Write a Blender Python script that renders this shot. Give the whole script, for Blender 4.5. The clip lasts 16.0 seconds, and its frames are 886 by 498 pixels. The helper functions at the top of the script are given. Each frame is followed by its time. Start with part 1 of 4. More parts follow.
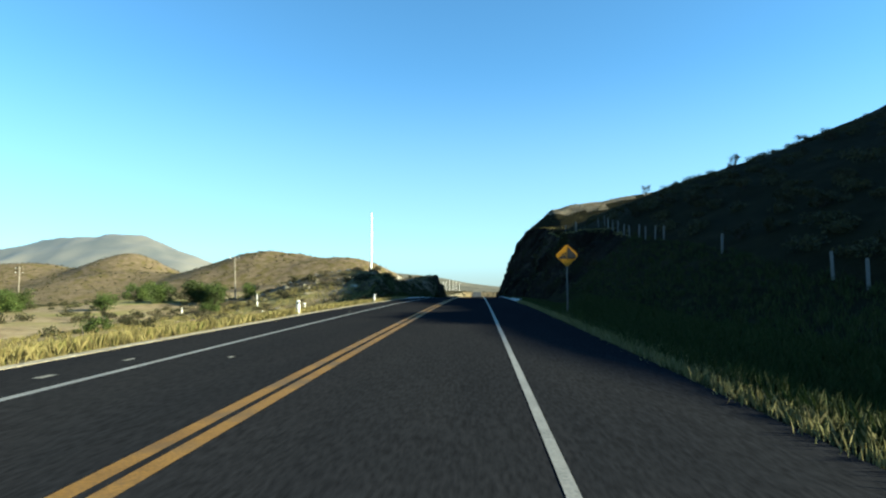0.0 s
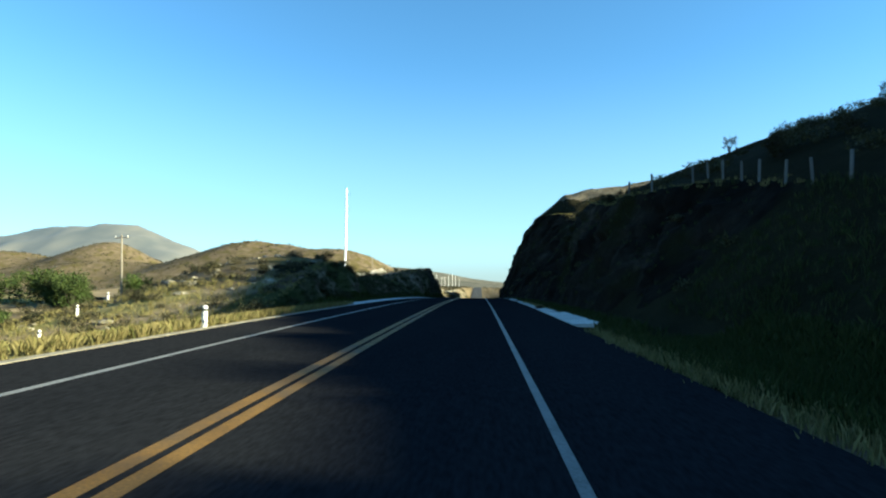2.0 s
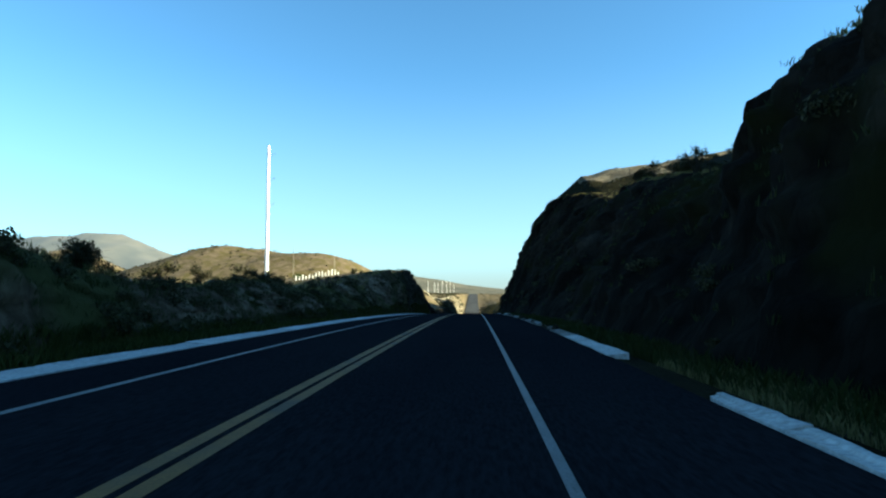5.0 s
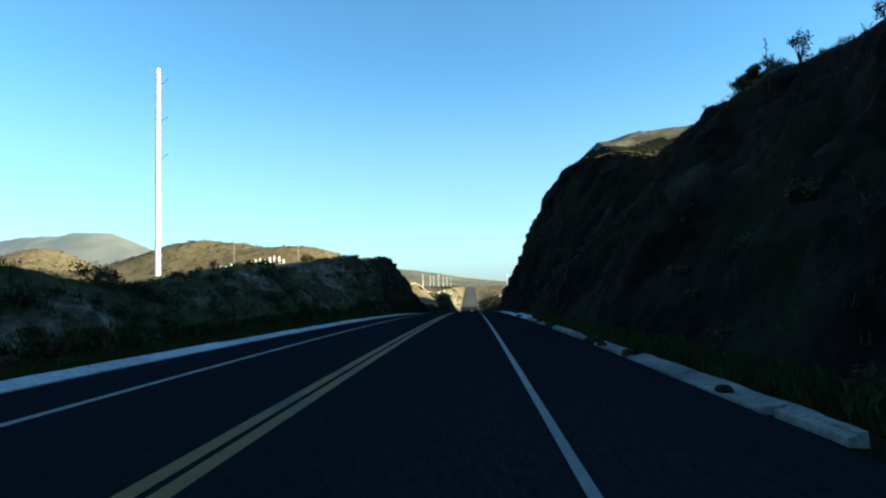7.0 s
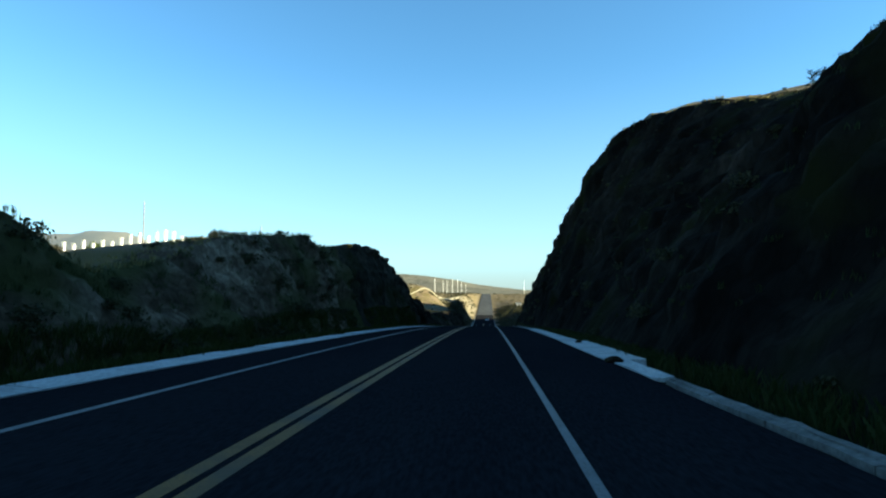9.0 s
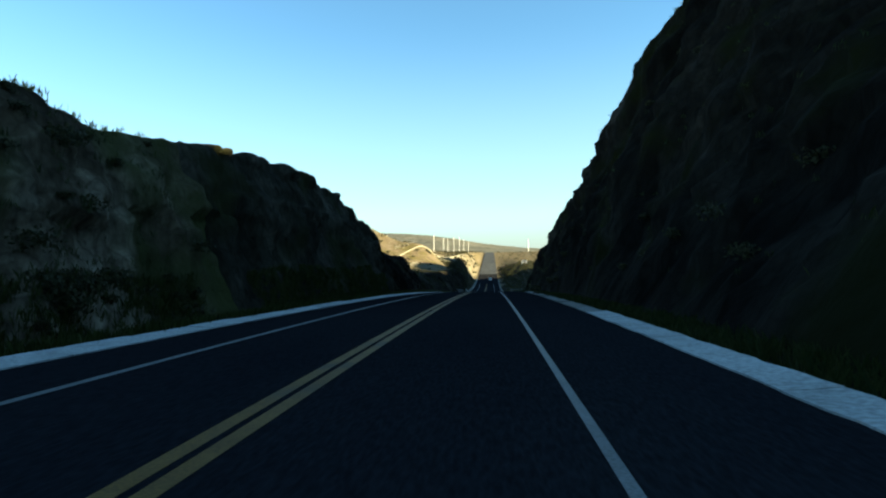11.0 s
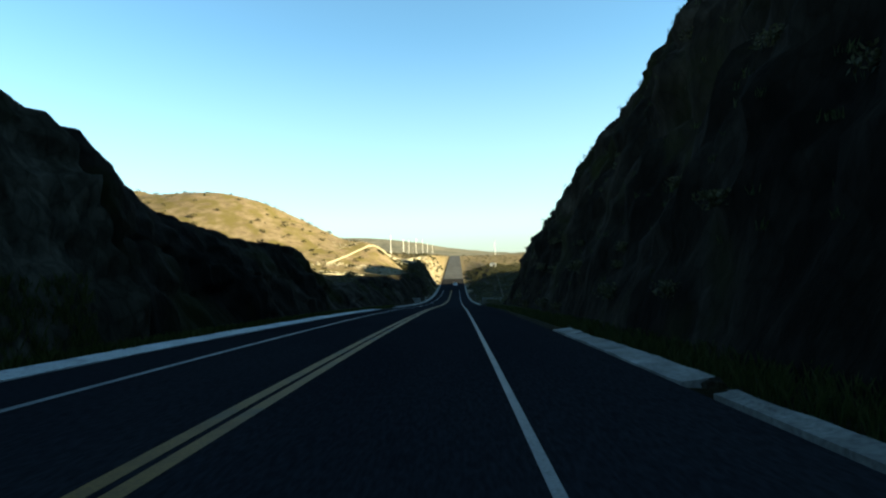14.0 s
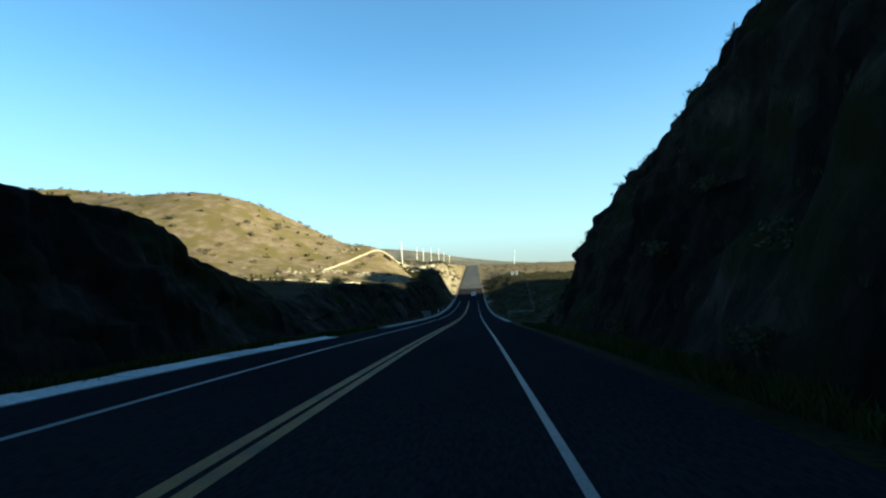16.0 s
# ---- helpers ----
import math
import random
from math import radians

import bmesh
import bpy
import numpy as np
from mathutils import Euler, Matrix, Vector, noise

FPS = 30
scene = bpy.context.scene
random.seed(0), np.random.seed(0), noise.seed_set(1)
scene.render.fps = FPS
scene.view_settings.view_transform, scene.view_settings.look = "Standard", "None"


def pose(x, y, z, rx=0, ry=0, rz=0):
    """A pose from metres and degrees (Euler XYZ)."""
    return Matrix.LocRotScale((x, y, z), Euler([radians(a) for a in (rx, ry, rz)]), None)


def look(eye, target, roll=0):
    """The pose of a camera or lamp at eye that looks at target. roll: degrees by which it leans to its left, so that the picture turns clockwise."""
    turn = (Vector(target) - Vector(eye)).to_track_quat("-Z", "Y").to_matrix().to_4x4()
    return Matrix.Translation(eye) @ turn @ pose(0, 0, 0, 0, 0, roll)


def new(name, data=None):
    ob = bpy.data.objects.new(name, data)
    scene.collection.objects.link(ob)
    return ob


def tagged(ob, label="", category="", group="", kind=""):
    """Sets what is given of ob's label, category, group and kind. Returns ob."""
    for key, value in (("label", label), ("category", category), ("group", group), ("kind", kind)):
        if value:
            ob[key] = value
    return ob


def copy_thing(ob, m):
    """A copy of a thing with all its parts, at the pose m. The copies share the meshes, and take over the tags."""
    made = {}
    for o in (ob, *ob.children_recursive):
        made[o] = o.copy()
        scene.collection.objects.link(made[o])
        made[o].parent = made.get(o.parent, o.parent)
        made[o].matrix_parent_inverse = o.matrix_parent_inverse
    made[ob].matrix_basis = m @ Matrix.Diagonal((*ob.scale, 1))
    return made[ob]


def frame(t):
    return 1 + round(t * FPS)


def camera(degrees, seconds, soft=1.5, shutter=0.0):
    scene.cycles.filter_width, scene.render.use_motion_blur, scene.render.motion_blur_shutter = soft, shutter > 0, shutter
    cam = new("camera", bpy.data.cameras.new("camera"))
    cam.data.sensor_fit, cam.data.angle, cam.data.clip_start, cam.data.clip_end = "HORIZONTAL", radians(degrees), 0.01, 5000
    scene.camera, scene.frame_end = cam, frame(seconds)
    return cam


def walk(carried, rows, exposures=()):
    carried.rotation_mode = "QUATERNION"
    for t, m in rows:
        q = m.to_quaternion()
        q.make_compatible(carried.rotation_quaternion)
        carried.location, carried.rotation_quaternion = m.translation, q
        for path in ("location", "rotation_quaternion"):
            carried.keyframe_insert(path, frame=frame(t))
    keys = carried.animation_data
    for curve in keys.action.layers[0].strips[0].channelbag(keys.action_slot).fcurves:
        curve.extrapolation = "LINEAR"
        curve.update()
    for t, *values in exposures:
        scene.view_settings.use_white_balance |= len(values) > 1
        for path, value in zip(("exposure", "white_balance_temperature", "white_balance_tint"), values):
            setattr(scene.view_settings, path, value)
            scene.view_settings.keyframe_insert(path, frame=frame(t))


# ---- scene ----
cam = camera(72.0, 16.0, soft=2.2)

def eye_pose(x, y, z, yaw, pitch, roll):
    a, b = radians(yaw), radians(pitch)
    ahead = Vector((-math.sin(a) * math.cos(b), math.cos(a) * math.cos(b), math.sin(b)))
    eye = Vector((x, y, z))
    return look(eye, eye + ahead * 10, roll)


# seconds, x, y, z, yaw, pitch, roll
DRIVE = [
    (0.0, 2.83, 0.00, 1.50, 3.35, 3.99, -0.22),
    (0.5, 2.77, 7.89, 1.64, 3.81, 5.03, -0.05),
    (1.0, 2.74, 15.89, 1.76, 3.77, 4.91, 0.08),
    (1.5, 2.72, 24.04, 1.88, 3.70, 6.11, 0.28),
    (2.0, 2.71, 32.20, 1.98, 3.41, 3.49, 0.50),
    (2.5, 2.72, 40.11, 2.06, 2.93, 4.98, -0.71),
    (3.0, 2.74, 48.02, 2.12, 1.76, 4.37, -1.49),
    (5.5, 2.73, 84.40, 2.19, 3.12, 4.12, -0.07),
    (6.0, 2.69, 91.34, 2.15, 3.08, 4.49, -0.53),
    (6.5, 2.67, 98.32, 2.10, 2.93, 3.64, -0.77),
    (7.0, 2.63, 105.27, 2.03, 2.69, 3.50, -1.45),
    (7.5, 2.63, 112.18, 1.94, 4.39, 4.66, -1.61),
    (8.0, 2.60, 119.22, 1.83, 3.25, 4.32, -1.32),
    (8.5, 2.58, 126.38, 1.70, 3.20, 4.20, -0.31),
    (9.0, 2.57, 133.63, 1.55, 4.21, 4.15, -0.09),
    (9.5, 2.58, 140.93, 1.39, 4.62, 4.17, -0.07),
    (10.0, 2.54, 148.28, 1.20, 3.98, 0.24, -0.32),
    (12.5, 2.63, 186.41, -0.04, 5.57, 0.65, -2.17),
    (13.0, 2.70, 193.91, -0.34, 4.18, 0.62, -2.50),
    (13.5, 2.79, 201.40, -0.67, 1.78, -0.33, -2.10),
    (14.0, 2.79, 208.88, -1.02, 1.29, 0.77, -1.44),
    (14.5, 2.76, 216.34, -1.39, 2.16, 1.70, -0.68),
    (15.0, 2.70, 223.77, -1.79, 3.18, 2.08, 0.04),
    (15.5, 2.67, 231.15, -2.20, 3.24, 0.60, -0.83),
    (16.0, 2.63, 238.51, -2.63, 2.91, 1.84, -1.83),
]
walk(cam, [(r[0], eye_pose(*r[1:])) for r in DRIVE],
     exposures=[(t, 2.42 + e, k, -9) for t, e, k in ((0.0, 0.0, 5500), (3.0, 0.0, 5500), (5.5, 0.0, 5600), (10.0, 0.05, 5800), (12.3, 0.42, 7300), (13.5, 0.4, 7200), (14.5, 0.15, 6400), (16.0, -0.05, 5800))])

# ---- light ----
SUN_AWAY, SUN_UP = 82.0, 18.0   # degrees from straight behind towards the right; above the horizon
to_sun = Vector((math.sin(radians(SUN_AWAY)) * math.cos(radians(SUN_UP)),
                 -math.cos(radians(SUN_AWAY)) * math.cos(radians(SUN_UP)), math.sin(radians(SUN_UP))))
world = bpy.data.worlds.new("sky")
scene.world = world
world.use_nodes = True
wn = world.node_tree
sky = wn.nodes.new("ShaderNodeTexSky")
sky.sky_type = "NISHITA"
sky.sun_disc = False
sky.sun_elevation = radians(SUN_UP)
sky.sun_rotation = math.atan2(to_sun.x, to_sun.y)
sky.altitude, sky.air_density, sky.dust_density, sky.ozone_density = 1800, 1.0, 0.05, 2.0
clear = wn.nodes.new("ShaderNodeMix")
clear.data_type, clear.blend_type = "RGBA", "MULTIPLY"
clear.inputs[0].default_value = 1.0
clear.inputs[7].default_value = (0.84, 1.02, 1.06, 1)   # clear high-desert air
wn.links.new(sky.outputs[0], clear.inputs[6])
# dusty air: pale low down, greyer just over the horizon, all round
way, axes = wn.nodes.new("ShaderNodeTexCoord"), wn.nodes.new("ShaderNodeSeparateXYZ")
wn.links.new(way.outputs["Generated"], axes.inputs[0])
air = clear.outputs[2]
for reach, share, tint in ((0.36, 0.58, (2.65, 2.85, 2.95)), (0.07, 0.6, (1.75, 1.85, 1.95))):
    low, dust = wn.nodes.new("ShaderNodeMapRange"), wn.nodes.new("ShaderNodeMix")
    low.interpolation_type, dust.data_type = "SMOOTHSTEP", "RGBA"
    low.inputs[1].default_value, low.inputs[2].default_value, low.inputs[3].default_value, low.inputs[4].default_value = 0.0, reach, share, 0.0
    dust.inputs[7].default_value = (*tint, 1)
    wn.links.new(axes.outputs[2], low.inputs[0])
    wn.links.new(low.outputs[0], dust.inputs[0])
    wn.links.new(air, dust.inputs[6])
    air = dust.outputs[2]
wn.links.new(air, wn.nodes["Background"].inputs[0])
wn.nodes["Background"].inputs[1].default_value = 0.05
sun_data = bpy.data.lights.new("sun", "SUN")
sun_data.energy, sun_data.angle, sun_data.color = 5.0, radians(0.5), (1.0, 0.80, 0.52)
sun = new("sun", sun_data)
sun.rotation_mode = "QUATERNION"
sun.rotation_quaternion = to_sun.to_track_quat("Z", "Y")


# ---- materials ----
def material(name, colours, scale=1.0, rough=0.85, bump=0.3, fine=12.0, detail=8.0, random_tint=0.0, stretch=(1, 1, 1), metal=0.0, spots=None, relief=0.05, shine=0.15, blocks=0.0):
    """A mixed surface: a coarse noise picks between the colours, a fine one grains and bumps it."""
    m = bpy.data.materials.new(name)
    m.use_nodes = True
    n, l = m.node_tree.nodes, m.node_tree.links
    bsdf = n["Principled BSDF"]
    bsdf.inputs["Roughness"].default_value = rough
    bsdf.inputs["Metallic"].default_value = metal
    bsdf.inputs["Specular IOR Level"].default_value = shine
    co = n.new("ShaderNodeTexCoord")
    mp = n.new("ShaderNodeMapping")
    mp.inputs["Scale"].default_value = stretch
    l.new(co.outputs["Object"], mp.inputs[0])
    big = n.new("ShaderNodeTexNoise")
    big.inputs["Scale"].default_value, big.inputs["Detail"].default_value = scale, detail
    big.inputs["Roughness"].default_value = 0.62
    l.new(mp.outputs[0], big.inputs[0])
    ramp = n.new("ShaderNodeValToRGB")
    k = len(colours)
    while len(ramp.color_ramp.elements) < k:
        ramp.color_ramp.elements.new(0.5)
    for i, c in enumerate(colours):
        ramp.color_ramp.elements[i].position = 0.28 + 0.44 * i / max(k - 1, 1)
        ramp.color_ramp.elements[i].color = (*c, 1)
    l.new(big.outputs[0], ramp.inputs[0])
    small = n.new("ShaderNodeTexNoise")
    small.inputs["Scale"].default_value, small.inputs["Detail"].default_value = scale * fine, 5
    l.new(mp.outputs[0], small.inputs[0])
    grain = n.new("ShaderNodeMapRange")
    grain.inputs[1].default_value, grain.inputs[2].default_value = 0.3, 0.7
    grain.inputs[3].default_value, grain.inputs[4].default_value = 0.7, 1.3
    l.new(small.outputs[0], grain.inputs[0])
    mix = n.new("ShaderNodeMix")
    mix.data_type, mix.blend_type = "RGBA", "MULTIPLY"
    mix.inputs[0].default_value = 1.0
    l.new(ramp.outputs[0], mix.inputs[6])
    l.new(grain.outputs[0], mix.inputs[7])
    out = mix.outputs[2]
    if blocks:
        wander = n.new("ShaderNodeMix")
        wander.data_type, wander.blend_type = "RGBA", "LINEAR_LIGHT"
        wander.inputs[0].default_value = 0.45
        l.new(mp.outputs[0], wander.inputs[6])
        l.new(big.outputs["Color"], wander.inputs[7])
        cells = n.new("ShaderNodeTexVoronoi")
        cells.inputs["Scale"].default_value = blocks
        l.new(wander.outputs[2], cells.inputs[0])
        tone = n.new("ShaderNodeMapRange")
        tone.inputs[3].default_value, tone.inputs[4].default_value = 0.75, 1.3
        l.new(cells.outputs["Color"], tone.inputs[0])
        edge = n.new("ShaderNodeTexVoronoi")
        edge.feature = "DISTANCE_TO_EDGE"
        edge.inputs["Scale"].default_value = blocks
        l.new(wander.outputs[2], edge.inputs[0])
        crack = n.new("ShaderNodeMapRange")
        crack.inputs[2].default_value, crack.inputs[3].default_value = 0.1, 0.7
        l.new(edge.outputs[0], crack.inputs[0])
        both = n.new("ShaderNodeMath")
        both.operation = "MULTIPLY"
        l.new(tone.outputs[0], both.inputs[0])
        l.new(crack.outputs[0], both.inputs[1])
        mb = n.new("ShaderNodeMix")
        mb.data_type, mb.blend_type = "RGBA", "MULTIPLY"
        mb.inputs[0].default_value = 1.0
        l.new(out, mb.inputs[6])
        l.new(both.outputs[0], mb.inputs[7])
        out = mb.outputs[2]
    if spots:
        colour, size, low, high = spots
        sp = n.new("ShaderNodeTexNoise")
        sp.inputs["Scale"].default_value, sp.inputs["Detail"].default_value = size, 6
        l.new(co.outputs["Object"], sp.inputs[0])
        mr = n.new("ShaderNodeMapRange")
        mr.inputs[1].default_value, mr.inputs[2].default_value = low, high
        l.new(sp.outputs[0], mr.inputs[0])
        mx = n.new("ShaderNodeMix")
        mx.data_type = "RGBA"
        l.new(mr.outputs[0], mx.inputs[0])
        l.new(out, mx.inputs[6])
        mx.inputs[7].default_value = (*colour, 1)
        out = mx.outputs[2]
    if random_tint:
        info = n.new("ShaderNodeObjectInfo")
        hsv = n.new("ShaderNodeHueSaturation")
        mr = n.new("ShaderNodeMapRange")
        mr.inputs[3].default_value, mr.inputs[4].default_value = 1 - random_tint, 1 + random_tint
        l.new(info.outputs["Random"], mr.inputs[0])
        l.new(mr.outputs[0], hsv.inputs["Value"])
        l.new(out, hsv.inputs["Color"])
        out = hsv.outputs[0]
    l.new(out, bsdf.inputs["Base Color"])
    if bump:
        b = n.new("ShaderNodeBump")
        b.inputs["Strength"].default_value, b.inputs["Distance"].default_value = bump, relief
        l.new(small.outputs[0], b.inputs["Height"])
        l.new(b.outputs[0], bsdf.inputs["Normal"])
    return m


ASPHALT = material("asphalt", [(0.0102, 0.0111, 0.0138), (0.0136, 0.0143, 0.0169), (0.0162, 0.0168, 0.0190)], 0.25, 1.0, 0.2, 90, stretch=(1, 0.2, 1), relief=0.008, shine=0.0)
# Lighter asphalt copy: grazing sunlight and haze are in the colour
SUNLIT_ASPHALT = material("sunlit_asphalt", [(0.040, 0.043, 0.048), (0.053, 0.057, 0.063), (0.066, 0.070, 0.077)], 0.2, 1.0, 0.2, 90, stretch=(1, 0.2, 1), relief=0.008, shine=0.0)
YELLOW = material("yellow_paint", [(0.090, 0.048, 0.009), (0.128, 0.070, 0.013), (0.155, 0.087, 0.018)], 1.5, 0.7, 0.15, 20, relief=0.004,
                  spots=((0.05, 0.038, 0.022), 0.7, 0.52, 0.70))
WHITE_LINE = material("white_paint", [(0.105, 0.105, 0.101), (0.145, 0.145, 0.141), (0.172, 0.172, 0.168)], 1.5, 0.6, 0.15, 20, relief=0.004)
CONCRETE = material("pale_concrete", [(0.2791, 0.2791, 0.2659), (0.3855, 0.3855, 0.3722), (0.4387, 0.4387, 0.4254)], 0.8, 0.85, 0.3, 14, random_tint=0.12, relief=0.02)
CONCRETE_DIRTY = material("dirty_concrete", [(0.0750, 0.0750, 0.0675), (0.1425, 0.1387, 0.1275), (0.2250, 0.2250, 0.2100)], 0.9, 0.9, 0.3, 14, random_tint=0.2, relief=0.02)
EARTH = material("dry_earth", [(0.0683, 0.0528, 0.0322), (0.1071, 0.0824, 0.0530), (0.1552, 0.1248, 0.0884)], 0.3, 0.95, 0.5, 18,
                 spots=((0.080, 0.066, 0.027), 0.17, 0.45, 0.62), relief=0.15, shine=0.03)
# Near-black: the shade on the cut faces is put into the colour
ROCK_SHADED = material("shaded_cut_rock", [(0.0034, 0.0030, 0.0026), (0.0056, 0.0050, 0.0040), (0.0150, 0.0128, 0.0099), (0.0520, 0.0430, 0.0330)], 0.16, 0.95, 0.8, 9, stretch=(1, 1, 0.55),
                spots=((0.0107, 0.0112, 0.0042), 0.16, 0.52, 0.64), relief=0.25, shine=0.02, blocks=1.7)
# Pale rock, lightened further for the brighter sky this bank faces
ROCK_PALE_LIT = material("bank_rock", [(0.0300, 0.0222, 0.0140), (0.0700, 0.0535, 0.0345), (0.2100, 0.1680, 0.1180)], 0.3, 0.95, 0.8, 8, stretch=(1, 1, 0.7),
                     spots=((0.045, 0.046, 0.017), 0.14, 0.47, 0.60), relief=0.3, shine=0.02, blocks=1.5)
# Step between the lightened and the darkened rock along the left bank
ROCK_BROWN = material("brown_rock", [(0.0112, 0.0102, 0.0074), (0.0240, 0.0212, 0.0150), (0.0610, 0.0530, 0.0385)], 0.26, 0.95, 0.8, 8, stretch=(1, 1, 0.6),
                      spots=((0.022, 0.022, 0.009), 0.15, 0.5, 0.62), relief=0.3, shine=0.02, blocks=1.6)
# Dark scrub ground with the hillside's shade mixed into its colour
SHADED_SCRUB_EARTH = material("shaded_scrubby_hillside", [(0.0065, 0.0065, 0.0029), (0.0118, 0.0112, 0.0053), (0.0195, 0.0172, 0.0088)], 0.35, 0.95, 0.6, 20, relief=0.2, shine=0.02)
PALE_CUT = material("pale_broken_slope", [(0.0694, 0.0564, 0.0347), (0.1302, 0.1085, 0.0738), (0.1996, 0.1736, 0.1259)], 0.22, 0.95, 0.7, 10, relief=0.3, shine=0.03, blocks=0.35)
FIELD = material("dry_field", [(0.1040, 0.0776, 0.0448), (0.1840, 0.1436, 0.0851), (0.2640, 0.2134, 0.1344)], 0.35, 0.95, 0.5, 16,
                 spots=((0.15, 0.14, 0.05), 0.09, 0.45, 0.6), relief=0.1, shine=0.03)
# Greyer earth: distance haze is put into the colour
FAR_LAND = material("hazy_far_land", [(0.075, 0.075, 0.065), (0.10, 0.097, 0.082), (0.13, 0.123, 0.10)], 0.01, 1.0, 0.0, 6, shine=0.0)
PALE_ROCK = material("pale_rock", [(0.1260, 0.1125, 0.0855), (0.1890, 0.1710, 0.1305), (0.2520, 0.2295, 0.1800)], 0.9, 0.95, 0.6, 8, random_tint=0.2)
STONE_WALL = material("pale_stone_wall", [(0.1550, 0.1365, 0.0996), (0.2029, 0.1808, 0.1365), (0.2434, 0.2213, 0.1697)], 1.2, 0.95, 0.6, 6)
WHITEWASH = material("whitewash", [(0.5580, 0.5400, 0.4950), (0.6840, 0.6660, 0.6300), (0.7380, 0.7290, 0.7020)], 1.6, 0.8, 0.2, 12, relief=0.01)
STEEL_WHITE = material("white_painted_steel", [(0.70, 0.70, 0.70), (0.78, 0.78, 0.78), (0.84, 0.84, 0.84)], 0.6, 0.45, 0.05, 12, relief=0.005)
GALVANISED = material("galvanised_steel", [(0.070, 0.073, 0.076), (0.100, 0.103, 0.106)], 3.0, 0.45, 0.1, 10, metal=0.3, relief=0.003)
WOOD_GREY = material("weathered_wood", [(0.1120, 0.0980, 0.0770), (0.1820, 0.1610, 0.1330), (0.2310, 0.2100, 0.1750)], 4.0, 0.9, 0.4, 8, stretch=(1, 1, 0.1), random_tint=0.2, relief=0.01)
TWIG = material("dark_twigs", [(0.022, 0.018, 0.014), (0.040, 0.034, 0.027)], 4.0, 0.9, 0.3, 8, relief=0.01)
POST_PALE = material("pale_fence_post", [(0.0970, 0.0970, 0.0924), (0.1294, 0.1294, 0.1247)], 4.0, 0.9, 0.3, 8, random_tint=0.15, relief=0.01)
SIGN_YELLOW = material("sign_yellow", [(0.2500, 0.1180, 0.0040), (0.2850, 0.1400, 0.0060)], 2.0, 0.4, 0.0, 8)
SIGN_BLACK = material("sign_black", [(0.015, 0.014, 0.013), (0.022, 0.021, 0.02)], 3.0, 0.5, 0.0, 8)
PAINT_RED = material("red_lens", [(0.35, 0.012, 0.01), (0.42, 0.02, 0.015)], 4.0, 0.25, 0.0, 8)
CAR_WHITE = material("white_car_paint", [(0.66, 0.66, 0.66), (0.72, 0.72, 0.72)], 2.0, 0.25, 0.0, 8)
CAR_GLASS = material("dark_car_glass", [(0.012, 0.014, 0.016), (0.02, 0.022, 0.025)], 2.0, 0.08, 0.0, 8)
RUBBER = material("black_rubber", [(0.015, 0.015, 0.015), (0.03, 0.03, 0.03)], 8.0, 0.9, 0.2, 8)


def foliage(name, colours):
    """Leaves and blades: each one takes its own tint between the colours."""
    m = bpy.data.materials.new(name)
    m.use_nodes = True
    n, l = m.node_tree.nodes, m.node_tree.links
    bsdf = n["Principled BSDF"]
    bsdf.inputs["Roughness"].default_value = 0.7
    bsdf.inputs["Specular IOR Level"].default_value = 0.2
    geo = n.new("ShaderNodeNewGeometry")
    ramp = n.new("ShaderNodeValToRGB")
    while len(ramp.color_ramp.elements) < len(colours):
        ramp.color_ramp.elements.new(0.5)
    for i, c in enumerate(colours):
        ramp.color_ramp.elements[i].position = i / (len(colours) - 1)
        ramp.color_ramp.elements[i].color = (*c, 1)
    l.new(geo.outputs["Random Per Island"], ramp.inputs[0])
    info = n.new("ShaderNodeObjectInfo")
    mr = n.new("ShaderNodeMapRange")
    mr.inputs[3].default_value, mr.inputs[4].default_value = 0.7, 1.25
    l.new(info.outputs["Random"], mr.inputs[0])
    hsv = n.new("ShaderNodeHueSaturation")
    l.new(ramp.outputs[0], hsv.inputs["Color"])
    l.new(mr.outputs[0], hsv.inputs["Value"])
    l.new(hsv.outputs[0], bsdf.inputs["Base Color"])
    thin = n.new("ShaderNodeBsdfTranslucent")
    l.new(hsv.outputs[0], thin.inputs[0])
    mix = n.new("ShaderNodeMixShader")
    mix.inputs[0].default_value = 0.3
    l.new(bsdf.outputs[0], mix.inputs[1])
    l.new(thin.outputs[0], mix.inputs[2])
    l.new(mix.outputs[0], n["Material Output"].inputs[0])
    return m


LEAF_DARK = foliage("scrub_leaves", [(0.0150, 0.0165, 0.0060), (0.0300, 0.0300, 0.0120), (0.0500, 0.0460, 0.0200)])
LEAF_OLIVE = foliage("olive_scrub", [(0.0280, 0.0264, 0.0120), (0.0496, 0.0440, 0.0220), (0.0840, 0.0704, 0.0400)])
LEAF_GREEN = foliage("green_leaves", [(0.0270, 0.0450, 0.0090), (0.0450, 0.0690, 0.0132), (0.0720, 0.0900, 0.0210)])
GRASS_DRY = foliage("dry_grass", [(0.1290, 0.1042, 0.0347), (0.1984, 0.1637, 0.0595), (0.2579, 0.2182, 0.0893), (0.1091, 0.1190, 0.0248)])
GRASS_STRAW = foliage("straw_grass", [(0.075, 0.078, 0.027), (0.130, 0.120, 0.048), (0.180, 0.158, 0.075)])
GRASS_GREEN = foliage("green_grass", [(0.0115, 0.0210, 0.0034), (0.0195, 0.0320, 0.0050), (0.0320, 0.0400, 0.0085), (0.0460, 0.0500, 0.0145)])
